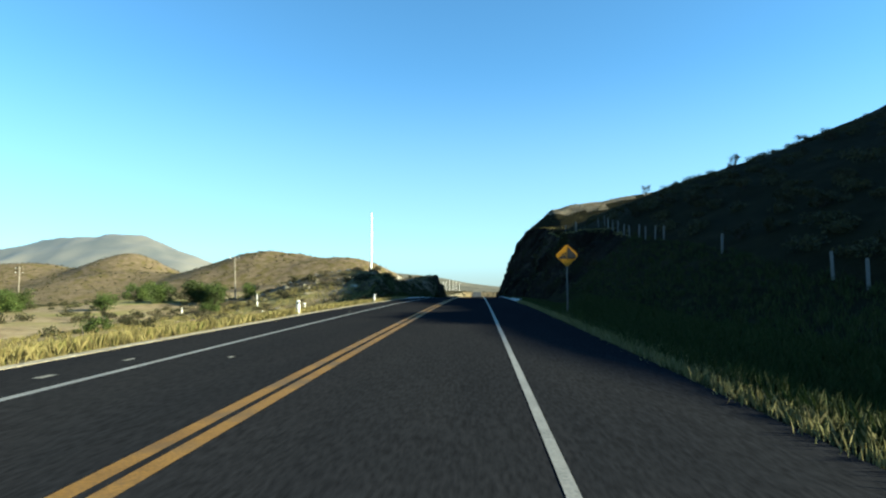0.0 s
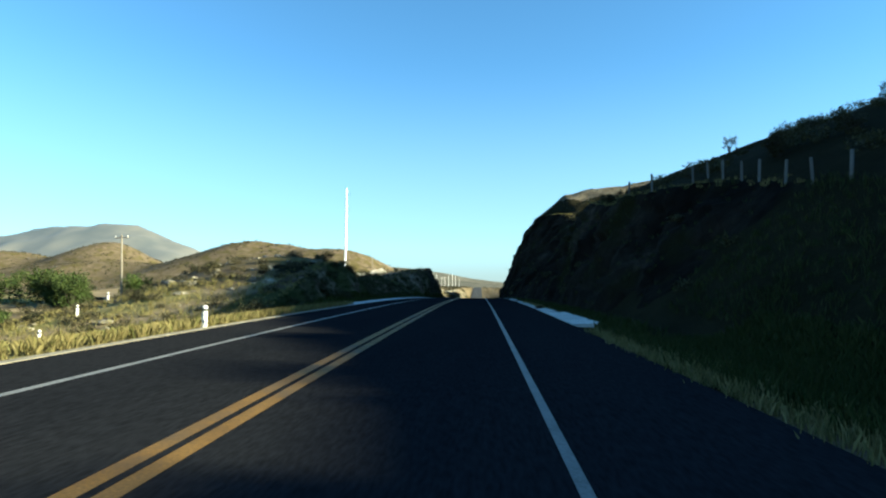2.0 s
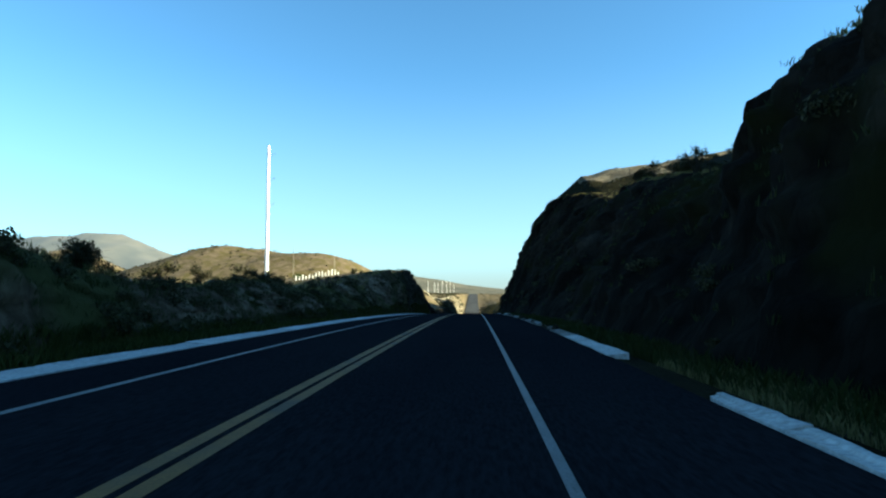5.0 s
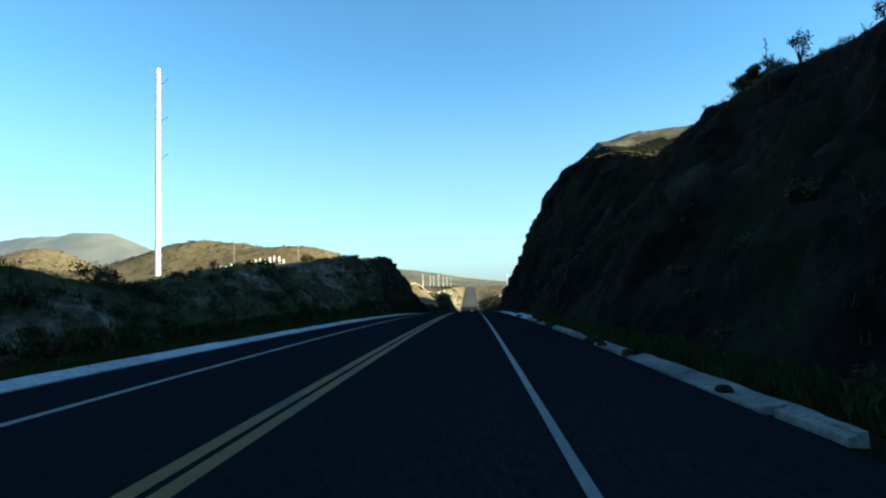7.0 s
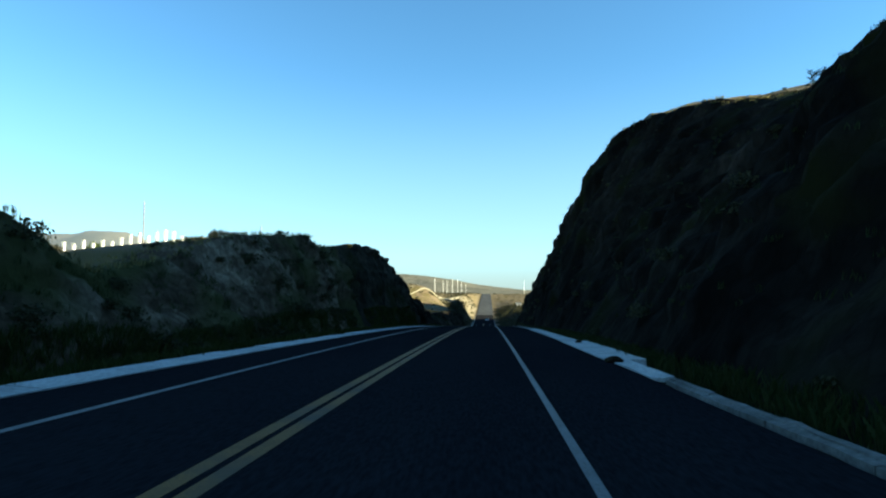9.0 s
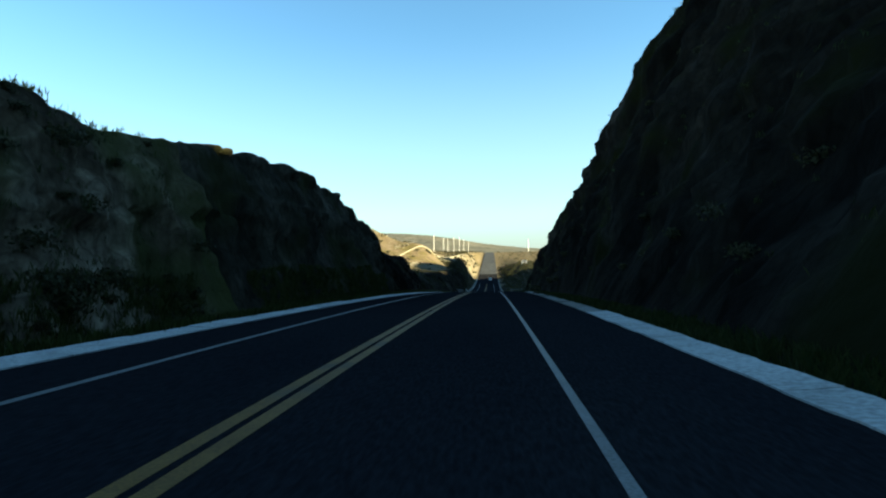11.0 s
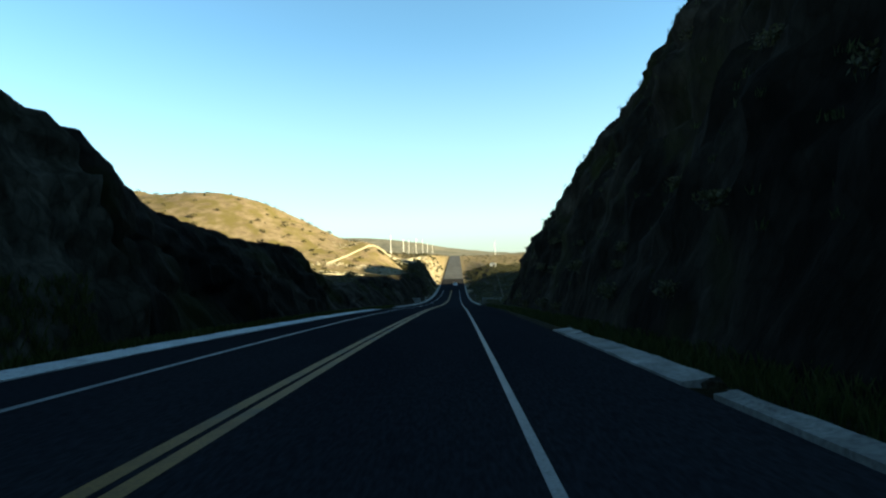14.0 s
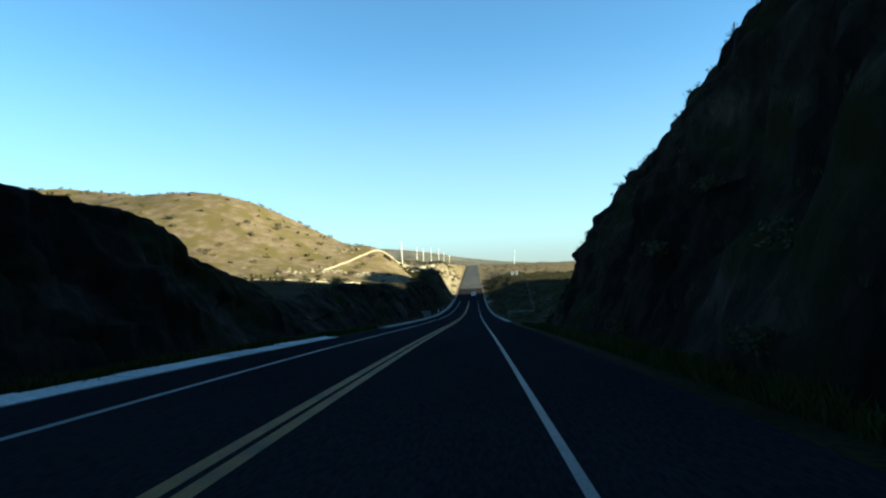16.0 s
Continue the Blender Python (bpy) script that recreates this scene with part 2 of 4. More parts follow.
# Brighter copy of the green grass: light on the left ditch in its colour
GRASS_DITCH_LIT = foliage("ditch_grass", [(0.0190, 0.0290, 0.0040), (0.0330, 0.0450, 0.0060), (0.0500, 0.0580, 0.0100), (0.0640, 0.0660, 0.0160)])


# ---- lie of the land ----
def curve(*nodes):
    """A smooth line through (place, height) nodes: monotone between them."""
    xs, ys = np.array([n[0] for n in nodes], float), np.array([n[1] for n in nodes], float)
    h = np.diff(xs)
    d = np.diff(ys) / h
    m = np.concatenate([[d[0]], (d[:-1] * h[1:] + d[1:] * h[:-1]) / (h[1:] + h[:-1]), [d[-1]]])

    def at(v):
        v = np.clip(v, xs[0], xs[-1])
        i = np.clip(np.searchsorted(xs, v) - 1, 0, len(h) - 1)
        t = (v - xs[i]) / h[i]
        a, b = ys[i], ys[i + 1]
        return (a * (1 + 2 * t) * (1 - t) ** 2 + m[i] * h[i] * t * (1 - t) ** 2 + b * t * t * (3 - 2 * t) + m[i + 1] * h[i] * t * t * (t - 1))
    return at


road_z = curve((-400, -22.0), (-200, -8.0), (-60, -1.4), (-20, -0.4), (0, 0), (20, 0.32), (40, 0.56), (60, 0.69), (80, 0.70), (100, 0.58), (120, 0.32),
               (140, -0.09), (160, -0.63), (180, -1.29), (200, -2.11), (220, -3.08), (240, -4.22), (260, -5.48), (280, -6.86),
               (300, -8.28), (320, -9.63), (340, -10.91), (360, -12.1), (380, -13.1), (400, -13.9), (440, -15.0), (490, -15.0),
               (540, -14.1), (667, -9.4), (850, -3.0), (1000, 0.2), (1080, 0.5), (1300, 0.0), (4800, -8))

TOE_R, TOE_L = 9.0, -8.4
# top edge of the rock cuttings: its x and its height
right_x = curve((-60, 16), (0, 17), (24, 17.7), (44, 17.8), (58, 17.8), (66, 17.4), (73, 15.6), (80, 13.6), (90, 13.8), (105, 16.3), (131, 19.5), (150, 21.5), (168, 25.0),
                (180, 28.0), (190, 28.0), (199, 26.0), (206, 22.8), (212, 20.6), (225, 20.1), (240, 19.8), (264, 18.4), (280, 16.4), (292, 14.2), (302, 11.0))
right_z = curve((-60, -1.5), (0, 0.1), (24, 1.6), (38, 3.8), (55, 6.2), (60, 6.9), (66, 8.0), (73, 8.9), (80, 8.9), (90, 9.9), (97.5, 10.7), (100.5, 11.8), (102.6, 11.3), (104.3, 10.1), (107, 9.7), (113, 9.5), (120, 10.5), (131, 12.4), (150, 15.0), (158, 15.2),
                (168, 16.2), (178, 16.9), (188, 18.8), (198, 21.8), (210, 22.9), (225, 21.8), (240, 18.5), (264, 11.8), (280, 7.2), (292, 2.0), (302, -7.5))
# hill crest right of the road, mostly unseen, shaped to cast the shadow edge
hill_crest = curve((-60, -6), (-28, 6), (-10, 17.4), (0, 19.7), (8, 20.5), (14, 20.8), (17, 21.8), (19.5, 22.1), (22, 21.3), (27, 21.2), (37, 21.9), (48, 23.8), (60, 26.6), (100, 29.5), (140, 31.0), (158, 32.2), (190, 32.2), (222, 34.0), (236, 30), (260, 18), (320, 0), (420, -60))
left_x = curve((62, -9.0), (72, -10.2), (85, -10.8), (95, -11.0), (108, -12.0), (130, -12.4), (200, -11.8), (250, -12.2), (284, -12.4), (310, -13.2), (430, -12.0), (462, -9.5))
left_z = curve((62, 0.45), (68, 0.8), (72, 1.4), (76, 2.1), (82, 3.2), (86, 4.0), (89.5, 4.3), (93, 4.0), (98, 3.2), (103, 2.7), (110, 2.6), (118, 3.1), (122, 3.3), (126, 2.9), (128.5, 2.4), (132, 2.5), (140, 3.0), (147, 3.7), (151.3, 4.3), (153, 3.9), (155, 2.6),
               (158.5, 2.9), (167, 4.8), (176, 5.8), (181, 6.2), (184.5, 5.8), (192, 6.3), (200, 7.1), (206, 7.25), (212, 7.05), (218, 6.7), (222, 6.55), (226, 5.75), (230, 4.55),
               (234, 3.2), (238, 2.3), (244, 1.5), (250, 0.8), (257, 0.5), (263, 0.5), (266, 0.1), (271, -1.3), (278, -3.0), (284, -4.3), (295, -4.3), (312, -4.0), (340, -4.6), (380, -5.6), (430, -7.2), (446, -10.0), (462, -14.8))


def bell(x, y, cx, cy, sx, sy, h, turn=0.0):
    c, s = math.cos(radians(turn)), math.sin(radians(turn))
    u, v = (x - cx) * c + (y - cy) * s, -(x - cx) * s + (y - cy) * c
    return h * np.exp(-0.5 * ((u / sx) ** 2 + (v / sy) ** 2))


def step(a, b, v):
    t = np.clip((v - a) / (b - a), 0, 1)
    return t * t * (3 - 2 * t)


def joined(*hills):
    return sum(np.maximum(h, 0) ** 3 for h in hills) ** (1 / 3)


def lay(x, y):
    """Height of the land without its fine relief."""
    rz = road_z(y)
    # left of the road: fields, the bank with its plateau, hills
    plain_l = np.interp(y, [-400, -60, 0, 70, 100, 135, 155, 170, 185, 215, 260, 300, 340, 400, 450, 500, 560, 800, 1000, 1100, 2000], [-24, -4, -2.2, -1.2, 0.2, 1.6, 2.3, 3.4, 4.7, 5.0, -1, -4.5, -3.8, -6.0, -4.8, -2.6, 0.5, 1, 1, 0.3, -8])
    deep = np.interp(y, [0, 100, 160, 230, 400, 900], [-4.0, -5.0, -3.0, -5.0, -5.0, -4.0])
    plain_l = plain_l + (deep - plain_l) * step(-45, -130, x)
    cut = step(62, 74, y) * (1 - step(448, 462, y))
    tx, tz = left_x(y), left_z(y)
    ramp = np.clip((x - (TOE_L - 1.3)) / (tx - 1.5 - (TOE_L - 1.3) - 0.01), 0, 1)
    face = rz - 0.4 + (tz - 0.35 - rz + 0.4) * ramp
    plateau = tz - 0.35 + (plain_l - tz + 0.35) * step(-14, -34, x)
    bank = np.where(x > tx - 1.5, face, plateau)
    built = 1 - step(1082, 1140, y)
    open_l = plain_l + (rz - 0.35 - plain_l) * built * (1 - step(-6.5, np.where(y > 440, -15, -22), x))
    left = open_l + (bank - open_l) * cut
    hills = joined(bell(x, y, -94, 450, 37, 32, 30.4), bell(x, y, -128, 468, 40, 45, 24.5), bell(x, y, -168, 490, 60, 56, 37.8), bell(x, y, -290, 500, 60, 70, 22),
                   bell(x, y, -322, 550, 40, 45, 41), bell(x, y, -420, 560, 70, 60, 34), bell(x, y, -560, 580, 90, 80, 34))
    left = left + hills * step(-10, -40, x) + bell(x, y, -27, 441, 7, 11, 6.0) + bell(x, y, -22, 96, 7, 11, 1.5)
    # right of the road: cutting, hill behind it
    lift = 1 - step(296, 306, y)
    tx, tz = right_x(y), right_z(y)
    rock = step(60, 80, y)
    back = np.where(rock > 0, 1.5 * rock, 0)
    low = TOE_R + 1.3
    ramp = np.clip((x - low) / np.maximum(tx + back - low, 0.5), 0, 1)
    face = rz - 0.4 + (tz - 0.3 * rock - rz + 0.4) * ramp
    slope = np.interp(y, [-60, 0, 24, 60, 90, 118, 131, 150, 165, 182, 202, 260, 300], [0.05, 0.25, 0.42, 0.49, 0.48, 0.44, 0.43, 0.42, 0.42, 0.30, 0.15, 0.1, 0.2])
    up = np.clip(x - tx - back, 0, 400)
    swell = np.interp(y, [105, 128], [60, 28])
    hill = tz - 0.3 * rock + slope * swell * (1 - np.exp(-up / swell))
    plain_r = np.interp(y, [-400, -60, 0, 60, 300, 330, 400, 480, 600, 900, 1100, 2000], [-24, -4, -1.0, 0.5, -8, -10, -10.5, -10.5, -8, -3, 0.2, -8])
    open_r = plain_r + (rz - 0.35 - plain_r) * built * (1 - step(7.5, 26, x))
    right = np.where(x < tx + back, face, hill)
    right = open_r + (right - open_r) * lift
    hc = hill_crest(y)
    crest = hc * np.exp(-0.5 * (np.minimum(x - 67, 0) / 15) ** 2 - 0.5 * (np.maximum(x - 67, 0) / 60) ** 2)
    right = np.maximum(right, np.where((x > 28) & (hc > 0), crest - 14 * (1 - step(0, 8, hc)), -99))
    # Unseen hills, added to throw shade over the dip
    behind = joined(bell(x, y, 165, 305, 45, 70, 66), bell(x, y, 172, 388, 45, 38, 66), bell(x, y, 195, 452, 42, 54, 78))
    right = right + behind * step(70, 115, x)
    # Unseen humps, added to shade the mound and the left bank
    right = right + bell(x, y, 108, 80, 22, 9, 19) + bell(x, y, 116, 142, 17, 15, 14)
    # sunlit ridge behind the cutting's end
    top = 34.4 + 0.16 * np.clip(x - 32, 0, 90) - 0.95 * np.clip(32 - x, 0, 60) - 0.8 * np.clip(23 - x, 0, 20) - 0.5 * np.clip(x - 125, 0, 200)
    ridge = top - 0.40 * np.clip(245 - y, 0, 400) - 0.62 * np.clip(y - 245, 0, 400)
    ridge = ridge + 0.25 * np.sin(0.35 * x + 0.23 * y) + 0.15 * np.sin(0.71 * x - 0.52 * y)
    right = np.maximum(right, np.where(x > 19, ridge, -99))
    z = np.where(x < 0, left, right)
    # the road's bed
    near = step(7.6, 6.6, np.abs(x)) * (1 - step(1080, 1090, y))
    bed = rz - 0.3 + 0.24 * step(5.5, 6.0, np.abs(x)) * (1 - step(430, 450, y))
    z = z * (1 - near) + bed * near
    # low ranges far off
    z = z + bell(x, y, -260, 2300, 250, 300, 53) + bell(x, y, 500, 3200, 900, 500, 22) + bell(x, y, -700, 2600, 300, 300, 60)
    return z


def mesh_object(name, verts, faces, mats, smooth=True, mat_index=None):
    me = bpy.data.meshes.new(name)
    verts, faces = np.asarray(verts, np.float32), np.asarray(faces, np.int32)
    me.vertices.add(len(verts))
    me.vertices.foreach_set("co", verts.ravel())
    k = faces.shape[1]
    me.loops.add(faces.size)
    me.loops.foreach_set("vertex_index", faces.ravel())
    me.polygons.add(len(faces))
    me.polygons.foreach_set("loop_start", np.arange(0, faces.size, k, dtype=np.int32))
    me.polygons.foreach_set("use_smooth", np.full(len(faces), smooth))
    for m in mats if isinstance(mats, (list, tuple)) else [mats]:
        me.materials.append(m)
    if mat_index is not None:
        me.polygons.foreach_set("material_index", np.asarray(mat_index, np.int32))
    me.update(calc_edges=True)
    me.validate()
    return new(name, me)


def sheet_faces(nu, nv):
    i = np.arange((nu - 1) * (nv - 1))
    a = (i // (nv - 1)) * nv + i % (nv - 1)
    return np.stack([a, a + 1, a + nv + 1, a + nv], 1)


def fbm(pts, size, octaves=4, gain=0.5):
    out = np.zeros(len(pts))
    for k, p in enumerate(pts):
        v = Vector(p) / size
        a, s = 1.0, 0.0
        for _ in range(octaves):
            s += a * noise.noise(v)
            v, a = v * 2.03, a * gain
        out[k] = s
    return out


def spread(parts):
    return np.concatenate([np.arange(a, b, s) for a, b, s in parts])


gx = spread([(-4400, -1500, 100), (-1500, -620, 25), (-620, -200, 5), (-200, -40, 2.5), (-40, -14, 1.2), (-14, 14, 0.8), (14, 40, 1.2), (40, 150, 4), (150, 500, 12), (500, 1500, 40), (1500, 4401, 100)])
gy = spread([(-400, -60, 20), (-60, 0, 4), (0, 310, 1.5), (310, 640, 4), (640, 1200, 10), (1200, 4801, 50)])
X, Y = np.meshgrid(gx, gy, indexing="ij")
Z = lay(X, Y)
flat = np.stack([X.ravel(), Y.ravel(), np.zeros(X.size)], 1)
away = np.maximum(step(1100, 1500, Y), step(8, 16, np.abs(X)) * np.where((Y > 40) & (Y < np.where(X < 0, 465, 305)), step(16, 26, np.abs(X)), 1)).ravel()
bumps = fbm(flat, 14.0, 3) * 0.35 + fbm(flat + 50, 60.0, 4) * 2.4 * step(40, 140, np.abs(X)).ravel()
far_bumps = fbm(flat + 900, 420.0, 4) * 8 * step(1500, 2600, np.hypot(X, Y)).ravel()
Z = Z + ((bumps + far_bumps) * away).reshape(Z.shape)
fx, fy = (X[:-1, :-1] + X[1:, 1:]) / 2, (Y[:-1, :-1] + Y[1:, 1:]) / 2
# which earth lies where, with frayed borders
fray = np.clip(np.abs(fx) / 14, 0.05, 1)
ex = fx + fray * (2.6 * np.sin(fy / 6.3) + 1.9 * np.sin(fy / 2.3 + fx / 5.1) + 1.5 * np.sin(fx / 1.7 - fy / 3.9))
ey = fy + fray * (5.0 * np.sin(fx / 5.7) + 3.0 * np.sin(fx / 2.1 + fy / 8.3))
# kind 1: scrub, with shade of hillside, dip and bank put into its colour
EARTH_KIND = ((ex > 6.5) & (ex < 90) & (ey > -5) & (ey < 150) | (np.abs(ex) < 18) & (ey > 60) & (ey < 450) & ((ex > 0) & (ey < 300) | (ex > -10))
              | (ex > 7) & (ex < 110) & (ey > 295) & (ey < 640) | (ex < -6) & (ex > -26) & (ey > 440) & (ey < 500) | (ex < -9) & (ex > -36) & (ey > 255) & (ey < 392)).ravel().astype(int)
# Dark kind paints shade on the ridge below its sunlit top
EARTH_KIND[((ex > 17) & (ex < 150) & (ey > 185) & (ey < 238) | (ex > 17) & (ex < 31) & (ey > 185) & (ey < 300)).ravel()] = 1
# Paler kind paints the sunlit strip along the ridge top
EARTH_KIND[((fx > 25) & (fx < 130) & (ey > 237) & (fy < 254)).ravel()] = 2
EARTH_KIND[((ex < -6.0) & (ex > -12.5) & (ey > 500) & (ey < 640)).ravel()] = 2
EARTH_KIND[((ex < -5.5) & (ex > -150) & (ey > -20) & (ey < 135) & ((ey < 62) | (ex < -13))).ravel()] = 3
EARTH_KIND[((ex < -12) & (ex > -36) & (ey > 76) & (ey < 120)).ravel()] = 0
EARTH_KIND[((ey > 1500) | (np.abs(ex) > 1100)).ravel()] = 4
ground = mesh_object("ground", np.stack([X, Y, Z], -1).reshape(-1, 3), sheet_faces(len(gx), len(gy)), [EARTH, SHADED_SCRUB_EARTH, PALE_CUT, FIELD, FAR_LAND], mat_index=EARTH_KIND)
tagged(ground, "dry scrub-covered ground with hills and distant mountains", "ground", kind="structure")


def strip(name, x0, x1, y0, y1, lift, mat, dy=4.0, thick=0.0, lift1=None):
    """A ribbon that follows the road, from x0 to x1 and y0 to y1, with a given thickness downwards."""
    ys = np.linspace(y0, y1, max(2, int((y1 - y0) / dy) + 1))
    z = road_z(ys)
    l1 = lift if lift1 is None else lift1
    rows = [(x0, lift), (x1, l1)]
    if thick:
        rows = [(x0, lift - thick), (x0, lift), (x1, l1), (x1, l1 - thick)]
    v = np.concatenate([np.stack([np.full_like(ys, x), ys, z + o], 1) for x, o in rows])
    return mesh_object(name, v, sheet_faces(len(rows), len(ys))[:, ::-1], mat, smooth=False)


road = strip("road", -5.45, 6.0, -390, 560, 0.0, ASPHALT, 4.0, 0.3)
tagged(strip("road", -5.45, 6.0, 560, 1086, 0.0, SUNLIT_ASPHALT, 4.0, 0.3), "sunlit hazy grey asphalt road climbing to the horizon", "road", kind="structure")
tagged(road, "dark grey two-lane asphalt road with paved shoulders", "road", kind="structure")
for x0, x1, mat, what in ((-0.20, -0.01, YELLOW, "yellow centre line painted on asphalt"), (0.09, 0.28, YELLOW, "yellow centre line painted on asphalt"),
                          (3.42, 3.53, WHITE_LINE, "white edge line painted on asphalt"), (-3.38, -3.22, WHITE_LINE, "white edge line painted on asphalt")):
    tagged(strip("road_marking", x0, x1, -200, 470, 0.006, mat), what, "road marking", kind="structure")


# ---- rock cuttings ----
def cutting(name, toe, top_x, top_z, y0, y1, dy, label, seed, rough, mat):
    ys = np.arange(y0, y1, dy)
    nu = 46
    u = np.linspace(0, 1, nu)
    tx, tz, bz = top_x(ys), top_z(ys), road_z(ys) - 0.5
    sx = np.sign(toe)
    prof_x = u ** 1.15
    px = toe + (tx[:, None] - toe) * np.clip(prof_x / 0.82, 0, 1)[None]
    pz = bz[:, None] + (tz - bz)[:, None] * np.clip(np.sin(np.clip(u / 0.82, 0, 1) * math.pi / 2) * 0.35 + 0.65 * np.clip(u / 0.82, 0, 1), 0, 1)[None]
    grown = step(y0, y0 + (25 if y0 < 100 else 0.4), ys)[:, None]
    line = bz[:, None] + (tz - bz)[:, None] * np.clip(prof_x / 0.82, 0, 1)[None]
    pz = line + (pz - line) * grown
    px = px + sx * (1 - grown) * 1.7 * np.clip(1 - u / 0.82, 0, 1)[None]
    over = np.clip((u - 0.82) / 0.18, 0, 1)[None]
    px = px + sx * over * 5.0
    land = lay(px.ravel(), np.repeat(ys, nu)).reshape(px.shape) - 0.25
    pz = np.where(over > 0, pz + (land - pz) * over, pz)
    pts = np.stack([px, np.repeat(ys[:, None], nu, 1), pz], -1).reshape(-1, 3)
    q = pts + seed
    out = np.zeros(len(pts))
    for k, p in enumerate(q):
        v = Vector((p[0], p[1], p[2] * 0.8))
        a = noise.noise(v / 8.0) * 1.3 + noise.noise(v / 2.6) * 0.7 - abs(noise.noise(v / 1.3)) * 0.5 - 0.6
        d, _ = noise.voronoi(Vector((v.x, v.y, v.z * 0.7)) / 2.2)
        a += min(d[1] - d[0], 0.35) * 1.3 + noise.noise(v / 0.55) * 0.2
        a += 0.35 * (noise.cell(Vector((v.x * 0.5, v.y * 0.45, v.z * 0.6))) + 0.0)
        out[k] = a
    face = (np.sin(np.clip(np.tile(u, len(ys)) / 0.9, 0, 1) * math.pi) ** 0.5) * rough
    tall = np.clip((tz - bz) / 6.0, 0.12, 1).repeat(nu)
    d = out * face * tall * (0.15 + 0.85 * step(y0, y0 + (16 if y0 < 100 else 0.4), ys)).repeat(nu)
    pts[:, 0] -= sx * d * 0.9
    pts[:, 2] += d * 0.35
    f = sheet_faces(len(ys), nu)
    ob = mesh_object(name, pts, f if sx < 0 else f[:, ::-1], mat)
    tagged(ob, label, "rock cutting", kind="structure")
    return pts.reshape(len(ys), nu, 3)


FACE_R = cutting("rock_cutting", TOE_R, right_x, right_z, 57, 302, 0.5, "tall shaded rock cutting with tufts of grass beside the road", 0.0, 1.1, ROCK_SHADED)
FACE_L = cutting("rock_cutting", TOE_L, left_x, left_z, 62, 190.5, 0.5, "low shaded bank of broken pale rock beside the road", 300.0, 0.95, ROCK_PALE_LIT)
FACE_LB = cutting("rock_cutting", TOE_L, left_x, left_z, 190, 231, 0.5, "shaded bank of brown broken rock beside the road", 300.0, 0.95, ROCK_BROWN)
cutting("rock_cutting", TOE_L, left_x, left_z, 230.5, 462, 0.5, "shaded dark rock and earth bank beside the road", 300.0, 0.9, ROCK_SHADED)


# worn paint on the road
for wx, wy, ww, wl in ((-4.2, 9.3, 0.16, 0.4), (-4.05, 11.5, 0.1, 0.3), (-2.2, 12.0, 0.1, 0.2), (-3.9, 31.0, 0.12, 0.5)):
    tagged(strip("paint_smear", wx, wx + ww, wy, wy + wl, 0.005, CONCRETE_DIRTY, 1.0), "faint pale smear of worn paint on asphalt", "road marking", kind="structure")


# ---- far mountain ----
HAZE = bpy.data.materials.new("hazy_mountain")
HAZE.use_nodes = True
hn, hl = HAZE.node_tree.nodes, HAZE.node_tree.links
hco, htex, hramp = hn.new("ShaderNodeTexCoord"), hn.new("ShaderNodeTexNoise"), hn.new("ShaderNodeValToRGB")
htex.inputs["Scale"].default_value, htex.inputs["Detail"].default_value = 0.009, 9
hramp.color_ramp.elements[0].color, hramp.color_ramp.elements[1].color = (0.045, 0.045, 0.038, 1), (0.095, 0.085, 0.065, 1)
hramp.color_ramp.elements[0].position, hramp.color_ramp.elements[1].position = 0.35, 0.65
hl.new(hco.outputs["Object"], htex.inputs[0])
hl.new(htex.outputs[0], hramp.inputs[0])
hl.new(hramp.outputs[0], hn["Principled BSDF"].inputs["Base Color"])
hn["Principled BSDF"].inputs["Roughness"].default_value = 1.0
# Faint bluish glow stands in for the air haze over the mountain
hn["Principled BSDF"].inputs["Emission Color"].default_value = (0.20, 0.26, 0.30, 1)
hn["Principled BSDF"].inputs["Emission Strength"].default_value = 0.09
mx_, my_ = np.meshgrid(np.arange(-4400, -900, 35.0), np.arange(2700, 4300, 45.0), indexing="ij")
ridge = curve((-4500, 120), (-3800, 220), (-3200, 285), (-2900, 262), (-2745, 280), (-2560, 325), (-2400, 322), (-2240, 345), (-2090, 343), (-1930, 318), (-1770, 262), (-1675, 232), (-1545, 180), (-1350, 80), (-1100, 0), (-900, -10))
mz = ridge(mx_) * np.exp(-0.5 * ((my_ - 3500) / 330) ** 2)
mflat = np.stack([mx_.ravel(), my_.ravel(), np.zeros(mx_.size)], 1)
mz = mz + fbm(mflat, 380.0, 6).reshape(mz.shape) * 46 * np.clip(mz / 120, 0, 1) - 8
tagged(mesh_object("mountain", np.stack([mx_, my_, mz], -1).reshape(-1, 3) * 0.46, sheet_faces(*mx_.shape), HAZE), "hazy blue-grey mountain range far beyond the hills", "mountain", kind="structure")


# ---- small builders ----
def land(x, y):
    """The ground's height at a spot, from the built sheet."""
    i = int(np.clip(np.searchsorted(gx, x) - 1, 0, len(gx) - 2))
    j = int(np.clip(np.searchsorted(gy, y) - 1, 0, len(gy) - 2))
    a, b = (x - gx[i]) / (gx[i + 1] - gx[i]), (y - gy[j]) / (gy[j + 1] - gy[j])
    return float((Z[i, j] * (1 - a) + Z[i + 1, j] * a) * (1 - b) + (Z[i, j + 1] * (1 - a) + Z[i + 1, j + 1] * a) * b)


def thing(name, label, category, group="", at=(0, 0, 0), turn=0.0):
    ob = new(name)
    ob.empty_display_size = 0.2
    ob.matrix_basis = pose(*at, 0, 0, turn)
    return tagged(ob, label, category, group)


